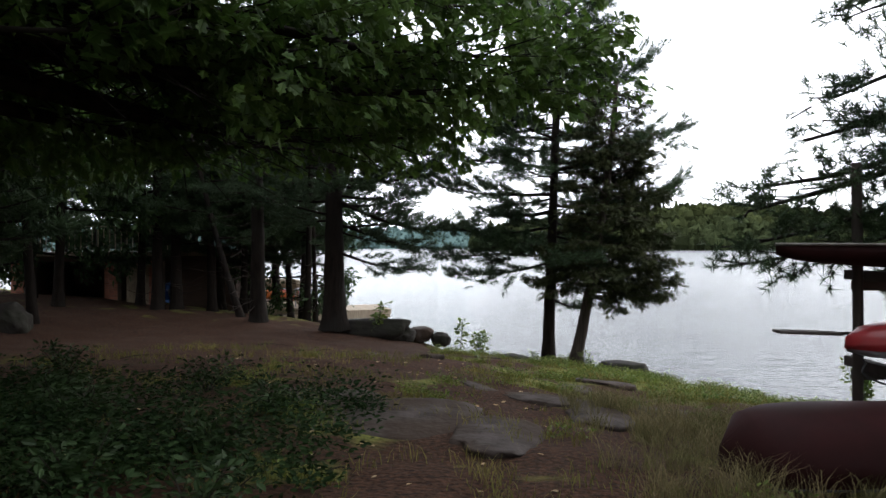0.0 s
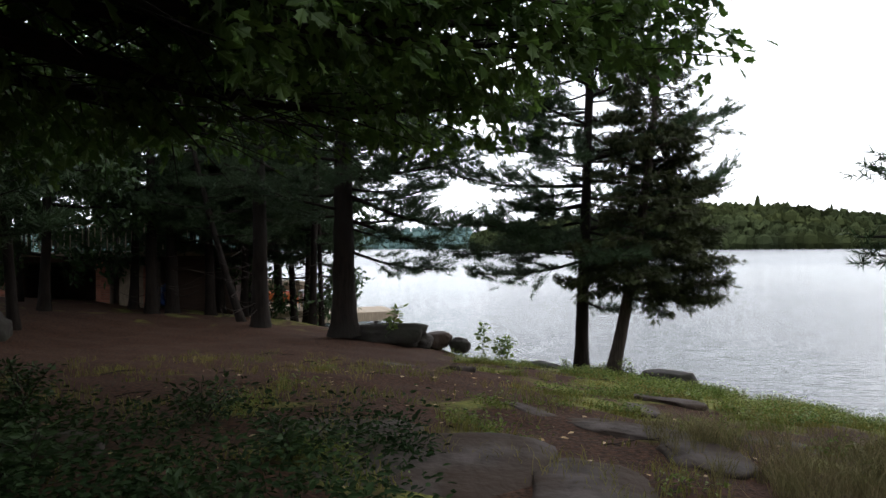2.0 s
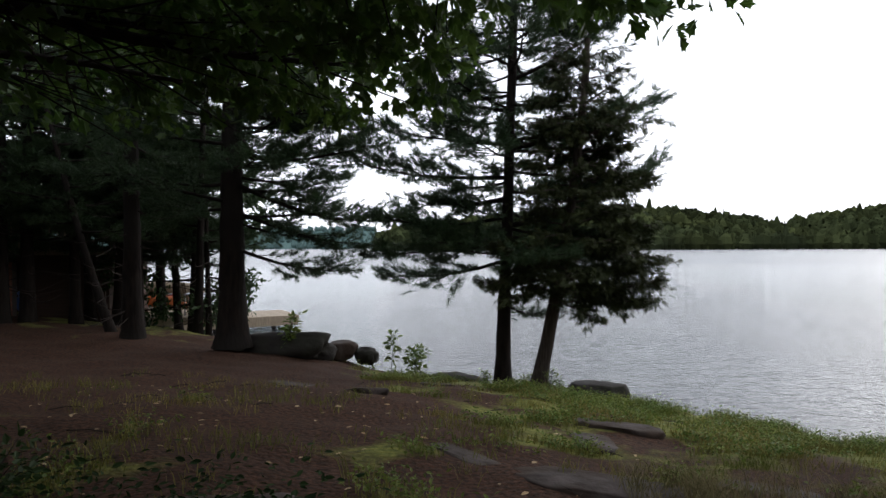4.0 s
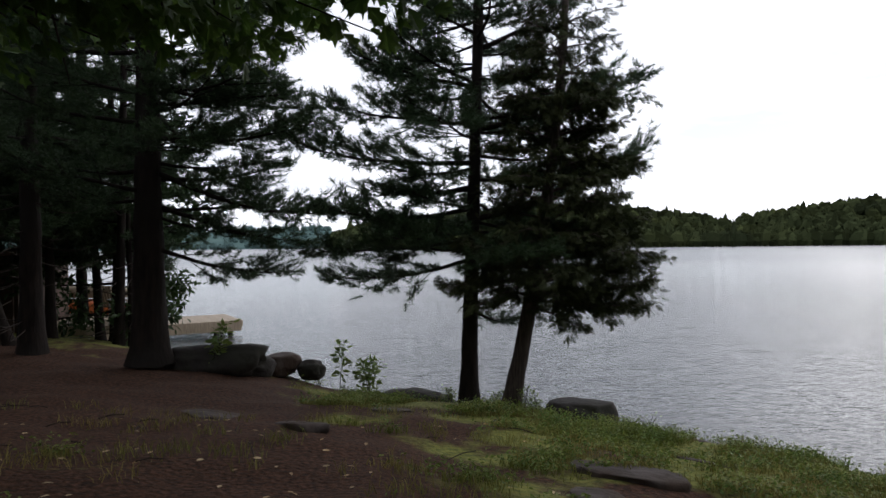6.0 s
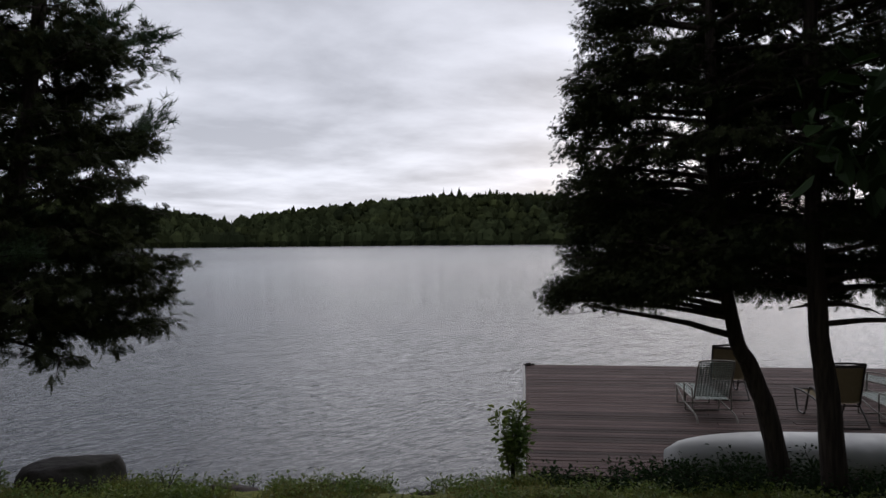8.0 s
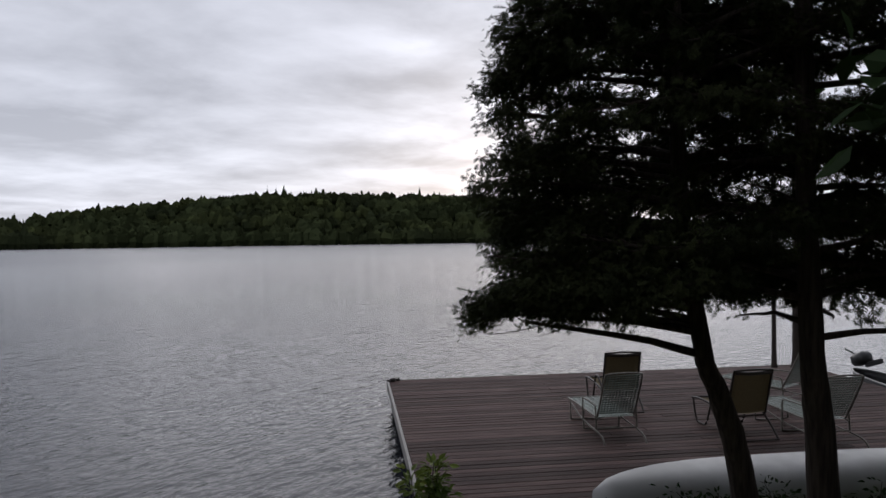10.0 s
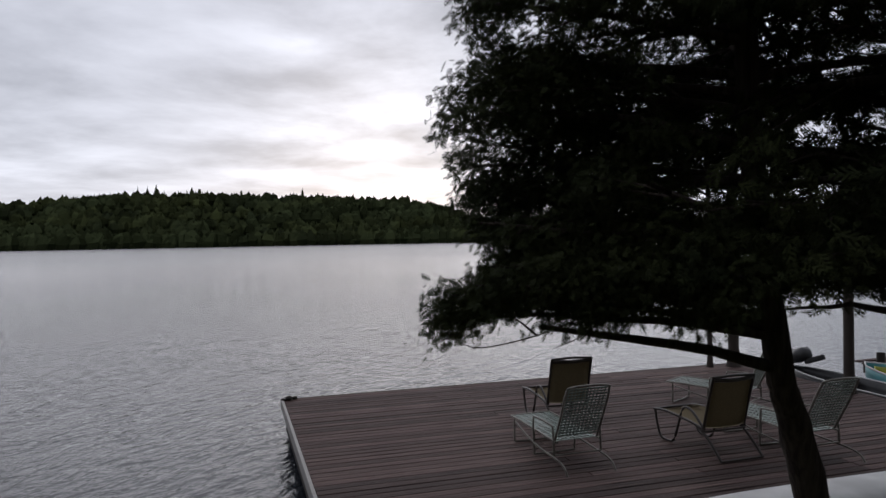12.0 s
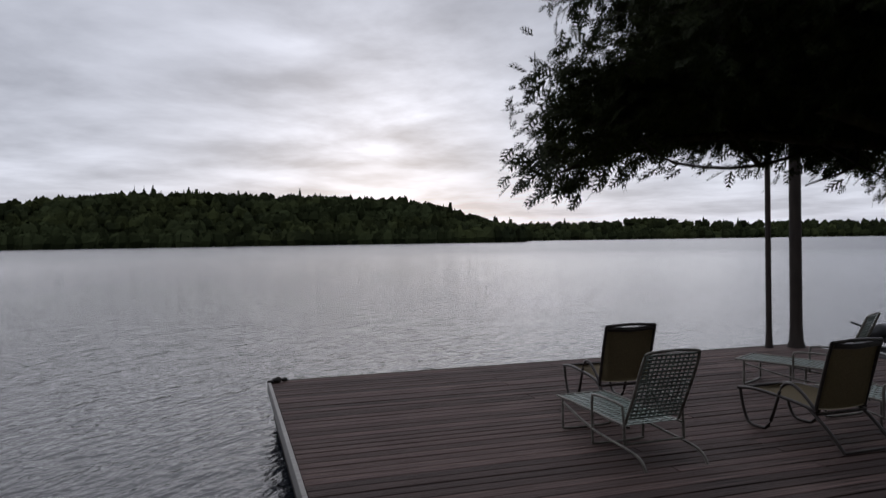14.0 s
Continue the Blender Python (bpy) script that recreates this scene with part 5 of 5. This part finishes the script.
# ---- boathouse among the trees ----
def boathouse():
    bx, by, g = -16.7, 26.4, 1.2
    h = thing("boathouse", "low dark boathouse with brick piers and a railed flat roof", "building", at=(bx, by, g))
    box("back_wall", (8.6, 0.2, 2.2), (4.3, 4.0, 1.1), M_SIDING, h)
    box("side_wall", (0.2, 4.0, 2.2), (0.1, 2.0, 1.1), M_SIDING, h)
    box("side_wall", (0.2, 4.0, 2.2), (8.5, 2.0, 1.1), M_SIDING, h)
    box("front_wall", (0.9, 0.18, 2.0), (0.45, 0.0, 1.0), M_SIDING, h)
    box("front_wall", (2.2, 0.18, 2.0), (7.4, 0.0, 1.0), M_SIDING, h)
    box("lintel", (8.6, 0.2, 0.22), (4.3, 0.0, 2.1), M_SIDING, h)
    box("floor_slab", (8.6, 4.2, 0.1), (4.3, 2.0, -0.02), M_MORTAR, h)
    box("roof", (9.2, 5.0, 0.12), (4.3, 1.9, 2.3), M_ROOF, h)
    box("fascia", (9.2, 0.05, 0.16), (4.3, -0.64, 2.28), M_PALE_WOOD, h, "pale weathered eave board")
    for x in (0.3, 3.9, 5.6):
        bm = bmesh.new()
        add_box(bm, (0.5, 0.3, 2.0), (x, -0.12, 1.0))
        pier = part("brick_pier", bm, M_MORTAR, h)
        me = None
        for r in range(25):
            for c in range(3):
                if me is None:
                    q = bmesh.new()
                    add_box(q, (0.158, 0.02, 0.064), (0, 0, 0), None, 0.003)
                    me = bpy.data.meshes.new("brick")
                    q.to_mesh(me)
                    q.free()
                    me.materials.append(M_BRICK)
                o = new("brick", me)
                o.parent = pier
                o.location = (x - 0.166 + c * 0.166 + (0.0 if r % 2 else 0.01), -0.275, 0.04 + r * 0.08)
    d = box("door", (0.92, 0.05, 1.9), (4.95, -0.25, 0.96), M_PALE_WOOD, h, "pale board door with cross braces")
    for z in (0.08, 0.95, 1.82):
        box("batten", (0.9, 0.03, 0.12), (4.95, -0.29, z), M_PALE_WOOD, d)
    for z0 in (0.5, 1.4):
        for sg in (-1, 1):
            box("brace", (1.05, 0.025, 0.09), (0, 0, 0), M_PALE_WOOD, d, m=pose(4.95, -0.285, z0, 0, sg * 42, 0))
    for x in np.arange(0.0, 8.9, 1.1):
        box("railing_post", (0.07, 0.07, 0.95), (x + 0.1, -0.45, 2.83), M_TIMBER, h)
    for x in np.arange(0.2, 8.8, 0.22):
        box("baluster", (0.03, 0.03, 0.85), (x, -0.45, 2.8), M_PALE_WOOD, h, bevel=0.0)
    box("handrail", (8.9, 0.1, 0.04), (4.4, -0.45, 3.32), M_PALE_WOOD, h)


boathouse()


def far_dock():
    d = thing("far_dock", "long pale plank dock reaching out beyond the trees", "dock")
    d.matrix_world = pose(-3.5, 36.5, 0.55, 0, 0, 200)
    rng = random.Random(2)
    me = None
    for k in range(75):
        if me is None:
            q = bmesh.new()
            add_box(q, (0.138, 3.0, 0.04), (0, 0, 0), None, 0.004)
            me = bpy.data.meshes.new("board")
            q.to_mesh(me)
            q.free()
            me.materials.append(M_PALE_WOOD)
        o = new("board", me)
        o.parent = d
        o.location = (0.07 + k * 0.144, 0, rng.uniform(-0.003, 0.003))
    box("side_beam", (10.8, 0.06, 0.42), (5.4, 1.53, -0.2), M_PALE_WOOD, d)
    box("side_beam", (10.8, 0.06, 0.42), (5.4, -1.53, -0.2), M_PALE_WOOD, d)
    box("end_beam", (0.06, 3.0, 0.26), (-0.04, 0, -0.12), M_PALE_WOOD, d)
    for x in (0.4, 3.5, 7.0, 10.4):
        for y in (-1.3, 1.3):
            s = Soup()
            s.tube([(x, y, -0.05), (x, y, -1), (x, y, -2.5)], 0.1, 8)
            s.make("pile", M_TIMBER, d, smooth=True)
    return d


far_dock()


def garden_chair(at, turn, mat, label):
    c = thing("garden_chair", label, "chair", at=at, turn=turn, group="chairs by the boathouse")
    for y in (-0.27, 0.27):
        for x in (-0.25, 0.27):
            box("leg", (0.05, 0.05, 0.42 if x < 0 else 0.6), (x, y, 0.21 if x < 0 else 0.3), mat, c)
        box("armrest", (0.62, 0.08, 0.03), (0.02, y, 0.62), mat, c)
    box("seat", (0.52, 0.52, 0.03), (0, 0, 0.42), mat, c)
    for k in range(5):
        box("back_slat", (0.025, 0.095, 0.72), (0, 0, 0.36), mat, c, m=pose(-0.24, -0.22 + k * 0.11, 0.42, 0, -16, 0))
    return c


deck2 = thing("shore_deck", "low pale plank platform between the boathouse and the lake", "deck", at=(-8.6, 30.0, 0.0))
q = bmesh.new()
add_box(q, (0.14, 5.0, 0.04), (0, 0, 0), None, 0.004)
me_b = bpy.data.meshes.new("board")
q.to_mesh(me_b)
q.free()
me_b.materials.append(M_PALE_WOOD)
for k in range(46):
    o = new("board", me_b)
    o.parent = deck2
    o.location = (-3.4 + k * 0.147, 0, 1.25)
for x in (-3.2, 0, 3.2):
    for y in (-2.2, 2.2):
        box("post", (0.14, 0.14, 2.6), (x, y, -0.05), M_TIMBER, deck2)
box("rim_joist", (6.9, 0.06, 0.22), (-0.1, -2.5, 1.12), M_PALE_WOOD, deck2)
garden_chair((-10.2, 28.6, 1.27), 100, M_BLACK, "dark slatted garden chair on the plank platform")
garden_chair((-8.6, 28.9, 1.27), 80, M_BLACK, "dark slatted garden chair turned to the lake")
garden_chair((-6.4, 29.4, 1.27), 60, M_PALE_WOOD, "pale wooden slatted garden chair near the platform's end")
t = thing("garden_table", "small grey square garden table beside the chairs", "table", at=(-5.9, 28.6, 1.27))
box("tabletop", (0.8, 0.8, 0.03), (0, 0, 0.72), M_HULL_GREY, t)
for x in (-0.34, 0.34):
    for y in (-0.34, 0.34):
        box("leg", (0.04, 0.04, 0.71), (x, y, 0.355), M_HULL_GREY, t)
r = thing("swim_ring", "blue and white inflatable swim ring leaning on the platform", "inflatable", at=(-11.3, 28.4, 1.27))
for k, mt in ((0, M_BLUE), (1, M_WHITE)):
    s = Soup()
    th = np.linspace(0, 2 * np.pi, 25)
    s.tube(np.stack([0.42 * np.cos(th), 0.1 + 0.25 * k + 0 * th, 0.55 + 0.42 * np.sin(th)], 1), 0.13, 8)
    s.make("tube", mt, r, "blue tube" if k == 0 else "white tube", smooth=True)
for k, (x, y, z, mt, lb) in enumerate(((-9.0, 31.6, 1.27, M_ORANGE, "orange kayak stored on its side on the platform"), (-8.7, 32.1, 1.27, M_RED, "red kayak stored behind the orange one"), (-8.4, 31.9, 1.75, M_PALE_WOOD, "varnished wooden canoe stored above the kayaks"))):
    b = thing("kayak" if k < 2 else "canoe", lb, "kayak" if k < 2 else "canoe", at=(x, y, z), turn=-8)
    hull("hull", 4.4, 0.6, 0.42, mt, b, blunt=0.1, up=-1)


dead = bpy.data.objects["shore_cedar"]
org = np.array(D_T[0])
s = Soup()
for path in ([(8.45, 10.2, 3.0), (8.1, 10.7, 2.86), (7.8, 11.0, 2.76), (7.45, 11.22, 2.74), (7.3, 11.3, 2.78)], [(7.8, 11.0, 2.76), (7.7, 11.1, 2.86), (7.62, 11.2, 2.90)], [(8.1, 10.7, 2.86), (7.9, 10.75, 2.76), (7.75, 10.9, 2.70)], [(8.0, 10.8, 2.83), (7.85, 10.7, 2.72)]):
    p = bez(path, 14) - org
    s.tube(p, np.linspace(0.008, 0.002, len(p)), 5)
s.make("dead_twig", M_TWIG, dead, smooth=True)


# ---- plants on the ground ----
def scatter(n, box4, accept, rng):
    x0, x1, y0, y1 = box4
    P = np.empty((0, 2))
    while len(P) < n:
        q = np.stack([rng.uniform(x0, x1, n), rng.uniform(y0, y1, n)], 1)
        P = np.vstack([P, q[accept(q[:, 0], q[:, 1]) > rng.uniform(0, 1, n)]])
    P = P[:n]
    return np.column_stack([P, height(P[:, 0], P[:, 1])])


def patchy(x, y, s=1.0, seed=0.0):
    return 0.5 + 0.25 * np.sin(x * 1.9 * s + seed + 1.7 * np.sin(y * 1.3 * s)) + 0.25 * np.sin(y * 2.6 * s - seed + 1.3 * np.sin(x * 1.1 * s))


def blades(name, P, rng, length, width, mat, lean=0.45, label=""):
    n = len(P)
    a = rng.uniform(0, 2 * np.pi, n)
    L = length * rng.uniform(0.5, 1.3, n)
    W = np.stack([np.cos(a), np.sin(a), 0 * a], 1) * (width / 2)
    b = rng.uniform(0, 2 * np.pi, n)
    K = np.stack([np.cos(b), np.sin(b), 0 * b], 1) * (lean * rng.uniform(0.3, 1.3, n))[:, None]
    mid = P + (K * 0.35 + [0, 0, 0.6]) * L[:, None]
    top = P + (K + [0, 0, 0.9]) * L[:, None]
    V = np.stack([P - W, P + W, mid + W * 0.8, mid - W * 0.8, top], 1)
    F = np.array([[0, 1, 2], [0, 2, 3], [3, 2, 4]])
    F = (np.arange(n)[:, None, None] * 5 + F[None]).reshape(-1, 3)
    ob = mesh_object(name, V.reshape(-1, 3), F, mat, kind="stuff")
    return tagged(ob, label, "grass")


rg = np.random.default_rng(77)


def slope(x, y):
    d = inland(x, y)
    return np.clip(green_amount(x, y, d) * 2.0 * patchy(x, y, 1.3) * (0.35 + patchy(x, y, 3.1, 2)) - 0.35, 0, 1) * (d > 0.1)


blades("grass", scatter(52000, (-4.5, 9, 3, 19), slope, rg), rg, 0.08, 0.009, M_GRASS, label="short mossy grass on the slope to the water")
P = scatter(330, (1.3, 4.2, 3.6, 8.2), lambda x, y: patchy(x, y, 1.4, 2) ** 2 * np.clip(x - y * 0.0 - 1.2, 0, 1), rg)
P = np.repeat(P, 24, 0) + np.column_stack([rg.normal(size=(7920, 2)) * 0.05, np.zeros(7920)])
blades("dry_grass", P, rg, 0.26, 0.005, M_DRY, 0.8, "straw-coloured dry grass by the path")
P = scatter(500, (-4, 8, 5, 18), slope, rg)
P = np.repeat(P, 10, 0) + np.column_stack([rg.normal(size=(5000, 2)) * 0.04, np.zeros(5000)])
blades("grass_tufts", P, rg, 0.2, 0.006, M_GRASS, 0.7, "longer grass tufts")
P = scatter(420, (-6, 6.5, 3, 15), lambda x, y: (inland(x, y) > 2) * np.clip(patchy(x, y, 1.1, 5) * 1.6 - 0.6, 0, 1), rg)
P = np.repeat(P, 22, 0) + np.column_stack([rg.normal(size=(len(P) * 22, 2)) * 0.09, np.zeros(len(P) * 22)])
blades("grass_tufts", P, rg, 0.12, 0.006, M_GRASS, 0.7, "thin grass patches in the brown needle litter")


def leafy(name, P, heights, per, size, mat, rng, label, category="plants", spread=0.12, kind="stuff"):
    """Many small plants as one mesh: leaves round short stems."""
    n = len(P)
    Q = np.repeat(P, per, 0)
    h = np.repeat(heights, per) * rng.uniform(0.25, 1.0, n * per)
    off = rng.normal(size=(n * per, 2)) * spread * (0.3 + h / heights.max())[:, None]
    Q = Q + np.column_stack([off, h])
    D = np.column_stack([off * 6 + rng.normal(size=off.shape) * 0.6, rng.uniform(-0.1, 0.7, n * per)])
    V, F = outline_leaves(Q, D, rng, LEAF, size, flat=0.7)
    ob = mesh_object(name, V, F, mat, kind=kind)
    return tagged(ob, label, category)


P = scatter(6500, (-4, 9.2, 4, 20), slope, rg)
leafy("low_plants", P, rg.uniform(0.04, 0.2, len(P)), 8, 0.045, M_BUSH, rg, "low yellow-green blueberry plants on the slope", spread=0.07)


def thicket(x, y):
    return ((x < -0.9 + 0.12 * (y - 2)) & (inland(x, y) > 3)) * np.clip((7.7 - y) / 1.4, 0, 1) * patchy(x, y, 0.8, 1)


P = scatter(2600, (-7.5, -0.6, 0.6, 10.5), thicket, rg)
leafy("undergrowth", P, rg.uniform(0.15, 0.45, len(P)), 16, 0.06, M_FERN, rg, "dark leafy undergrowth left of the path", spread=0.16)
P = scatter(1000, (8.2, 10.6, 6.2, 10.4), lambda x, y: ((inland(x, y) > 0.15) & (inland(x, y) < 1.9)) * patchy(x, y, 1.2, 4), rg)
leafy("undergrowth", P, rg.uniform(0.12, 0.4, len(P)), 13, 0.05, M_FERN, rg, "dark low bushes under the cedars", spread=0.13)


def bush(name, at, h, w, leaves, size, mat, seed, label, category="shrub", stems=5):
    rng = np.random.default_rng(seed)
    x, y = at
    z = ground_z(x, y) - 0.03
    root = thing(name, label, category, at=(x, y, z))
    wood = Soup()
    P, D = [], []
    for k in range(stems):
        a = rng.uniform(0, 2 * np.pi)
        tip = np.array([math.cos(a) * w * rng.uniform(0.2, 1), math.sin(a) * w * rng.uniform(0.2, 1), h * rng.uniform(0.65, 1.0)])
        path = bez([(0, 0, 0), tuple(tip * [0.4, 0.4, 0.5]), tuple(tip)], 8)
        wood.tube(path, np.linspace(0.010, 0.003, len(path)), 4)
        m = leaves // stems
        t = rng.uniform(0.25, 1.0, m) ** 0.8
        q = np.array([[np.interp(u, np.linspace(0, 1, len(path)), path[:, i]) for i in range(3)] for u in t])
        d = rng.normal(size=(m, 3)) * [1, 1, 0.4] + [0, 0, 0.3]
        P.append(q + d * w * 0.16)
        D.append(d)
    wood.make("stems", M_TWIG, root).name = "stem"
    V, F = outline_leaves(np.concatenate(P), np.concatenate(D), rng, LEAF, size, flat=0.7)
    mesh_object("foliage", V, F, mat, root)
    return root


bush("shore_shrub", (7.2, 11.75), 1.0, 0.28, 900, 0.075, M_BUSH, 1, "upright leafy shrub growing beside the deck's corner", stems=8)
bush("sapling", (0.95, 18.75), 0.85, 0.5, 280, 0.11, M_BUSH, 2, "thin maple sapling leaning over the bank", "sapling", stems=4)
bush("sapling", (0.4, 19.1), 1.2, 0.3, 70, 0.14, M_BUSH, 3, "spindly sapling with a few large leaves", "sapling", stems=2)
bush("sapling", (-1.9, 18.6), 1.0, 0.3, 110, 0.14, M_BUSH, 4, "small broad-leaved sapling beside the big pine", "sapling", stems=3)
for k, (x, y, h) in enumerate(((6.0, 14.3, 0.42), (6.35, 13.9, 0.5), (6.75, 13.3, 0.4), (7.1, 12.9, 0.35), (2.95, 16.6, 0.4), (3.25, 16.1, 0.5), (2.2, 17.0, 0.35), (1.5, 17.9, 0.3), (7.9, 11.9, 0.35), (5.2, 15.3, 0.25), (3.4, 16.0, 0.35))):
    bush("weed", (x, y), h, 0.2, 130, 0.05, M_BUSH, 20 + k, "ragged leafy weed at the top of the bank", "plant", stems=5)
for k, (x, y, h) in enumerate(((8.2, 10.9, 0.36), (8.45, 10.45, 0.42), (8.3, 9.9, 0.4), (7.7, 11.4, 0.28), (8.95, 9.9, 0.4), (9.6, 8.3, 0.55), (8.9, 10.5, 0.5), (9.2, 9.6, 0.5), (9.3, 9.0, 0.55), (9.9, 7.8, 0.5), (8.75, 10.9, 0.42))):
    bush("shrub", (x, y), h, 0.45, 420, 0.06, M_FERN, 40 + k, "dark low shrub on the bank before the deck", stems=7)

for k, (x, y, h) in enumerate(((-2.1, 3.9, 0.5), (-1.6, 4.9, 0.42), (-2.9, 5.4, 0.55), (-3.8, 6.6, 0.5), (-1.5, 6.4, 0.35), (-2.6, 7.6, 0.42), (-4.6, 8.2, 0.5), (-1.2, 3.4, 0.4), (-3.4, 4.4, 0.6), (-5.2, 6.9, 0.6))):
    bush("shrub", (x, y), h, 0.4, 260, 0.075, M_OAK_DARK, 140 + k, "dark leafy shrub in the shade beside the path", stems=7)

rw = random.Random(12)
crest = [SHORE[k] + (SHORE[k + 1] - SHORE[k]) * f for k in range(8, 15) for f in (0.1, 0.3, 0.5, 0.7, 0.9)]
for k, c in enumerate(crest):
    a, r = rw.uniform(0, 6.28), rw.uniform(0.1, 0.5)
    x, y = c[0] - 0.35 + math.cos(a) * r, c[1] - 0.35 + math.sin(a) * r
    bush("weed", (x, y), rw.uniform(0.14, 0.38), rw.uniform(0.12, 0.26), rw.choice((60, 100, 140)), rw.uniform(0.035, 0.06), M_BUSH, 60 + k, "ragged leafy weed at the top of the bank", "plant", stems=4)

# fallen leaves on the path
P = scatter(260, (-4, 3, 2.5, 14), lambda x, y: 0 * x + 1.0, rg) + [0, 0, 0.012]
V, F = outline_leaves(P, np.column_stack([rg.normal(size=(260, 2)), np.zeros(260)]), rg, LEAF, 0.07, flat=0.15, curl=0.1)
tagged(mesh_object("fallen_leaves", V, F, M_LITTER, kind="stuff"), "pale fallen leaves on the needle-covered path", "leaves")
P = scatter(60, (-5, 2.5, 3, 15), lambda x, y: 0 * x + 1.0, rg)
s = Soup()
for p in P:
    a, L = rg.uniform(0, 6.28), rg.uniform(0.15, 0.5)
    d = np.array([math.cos(a), math.sin(a), 0.05]) * L
    s.tube([p + [0, 0, 0.012], p + d * 0.5 + [0, 0, 0.03], p + d + [0, 0, 0.012]], 0.006, 4)
tagged(s.make("fallen_twigs", M_TWIG, kind="stuff"), "small fallen twigs on the ground", "twigs")
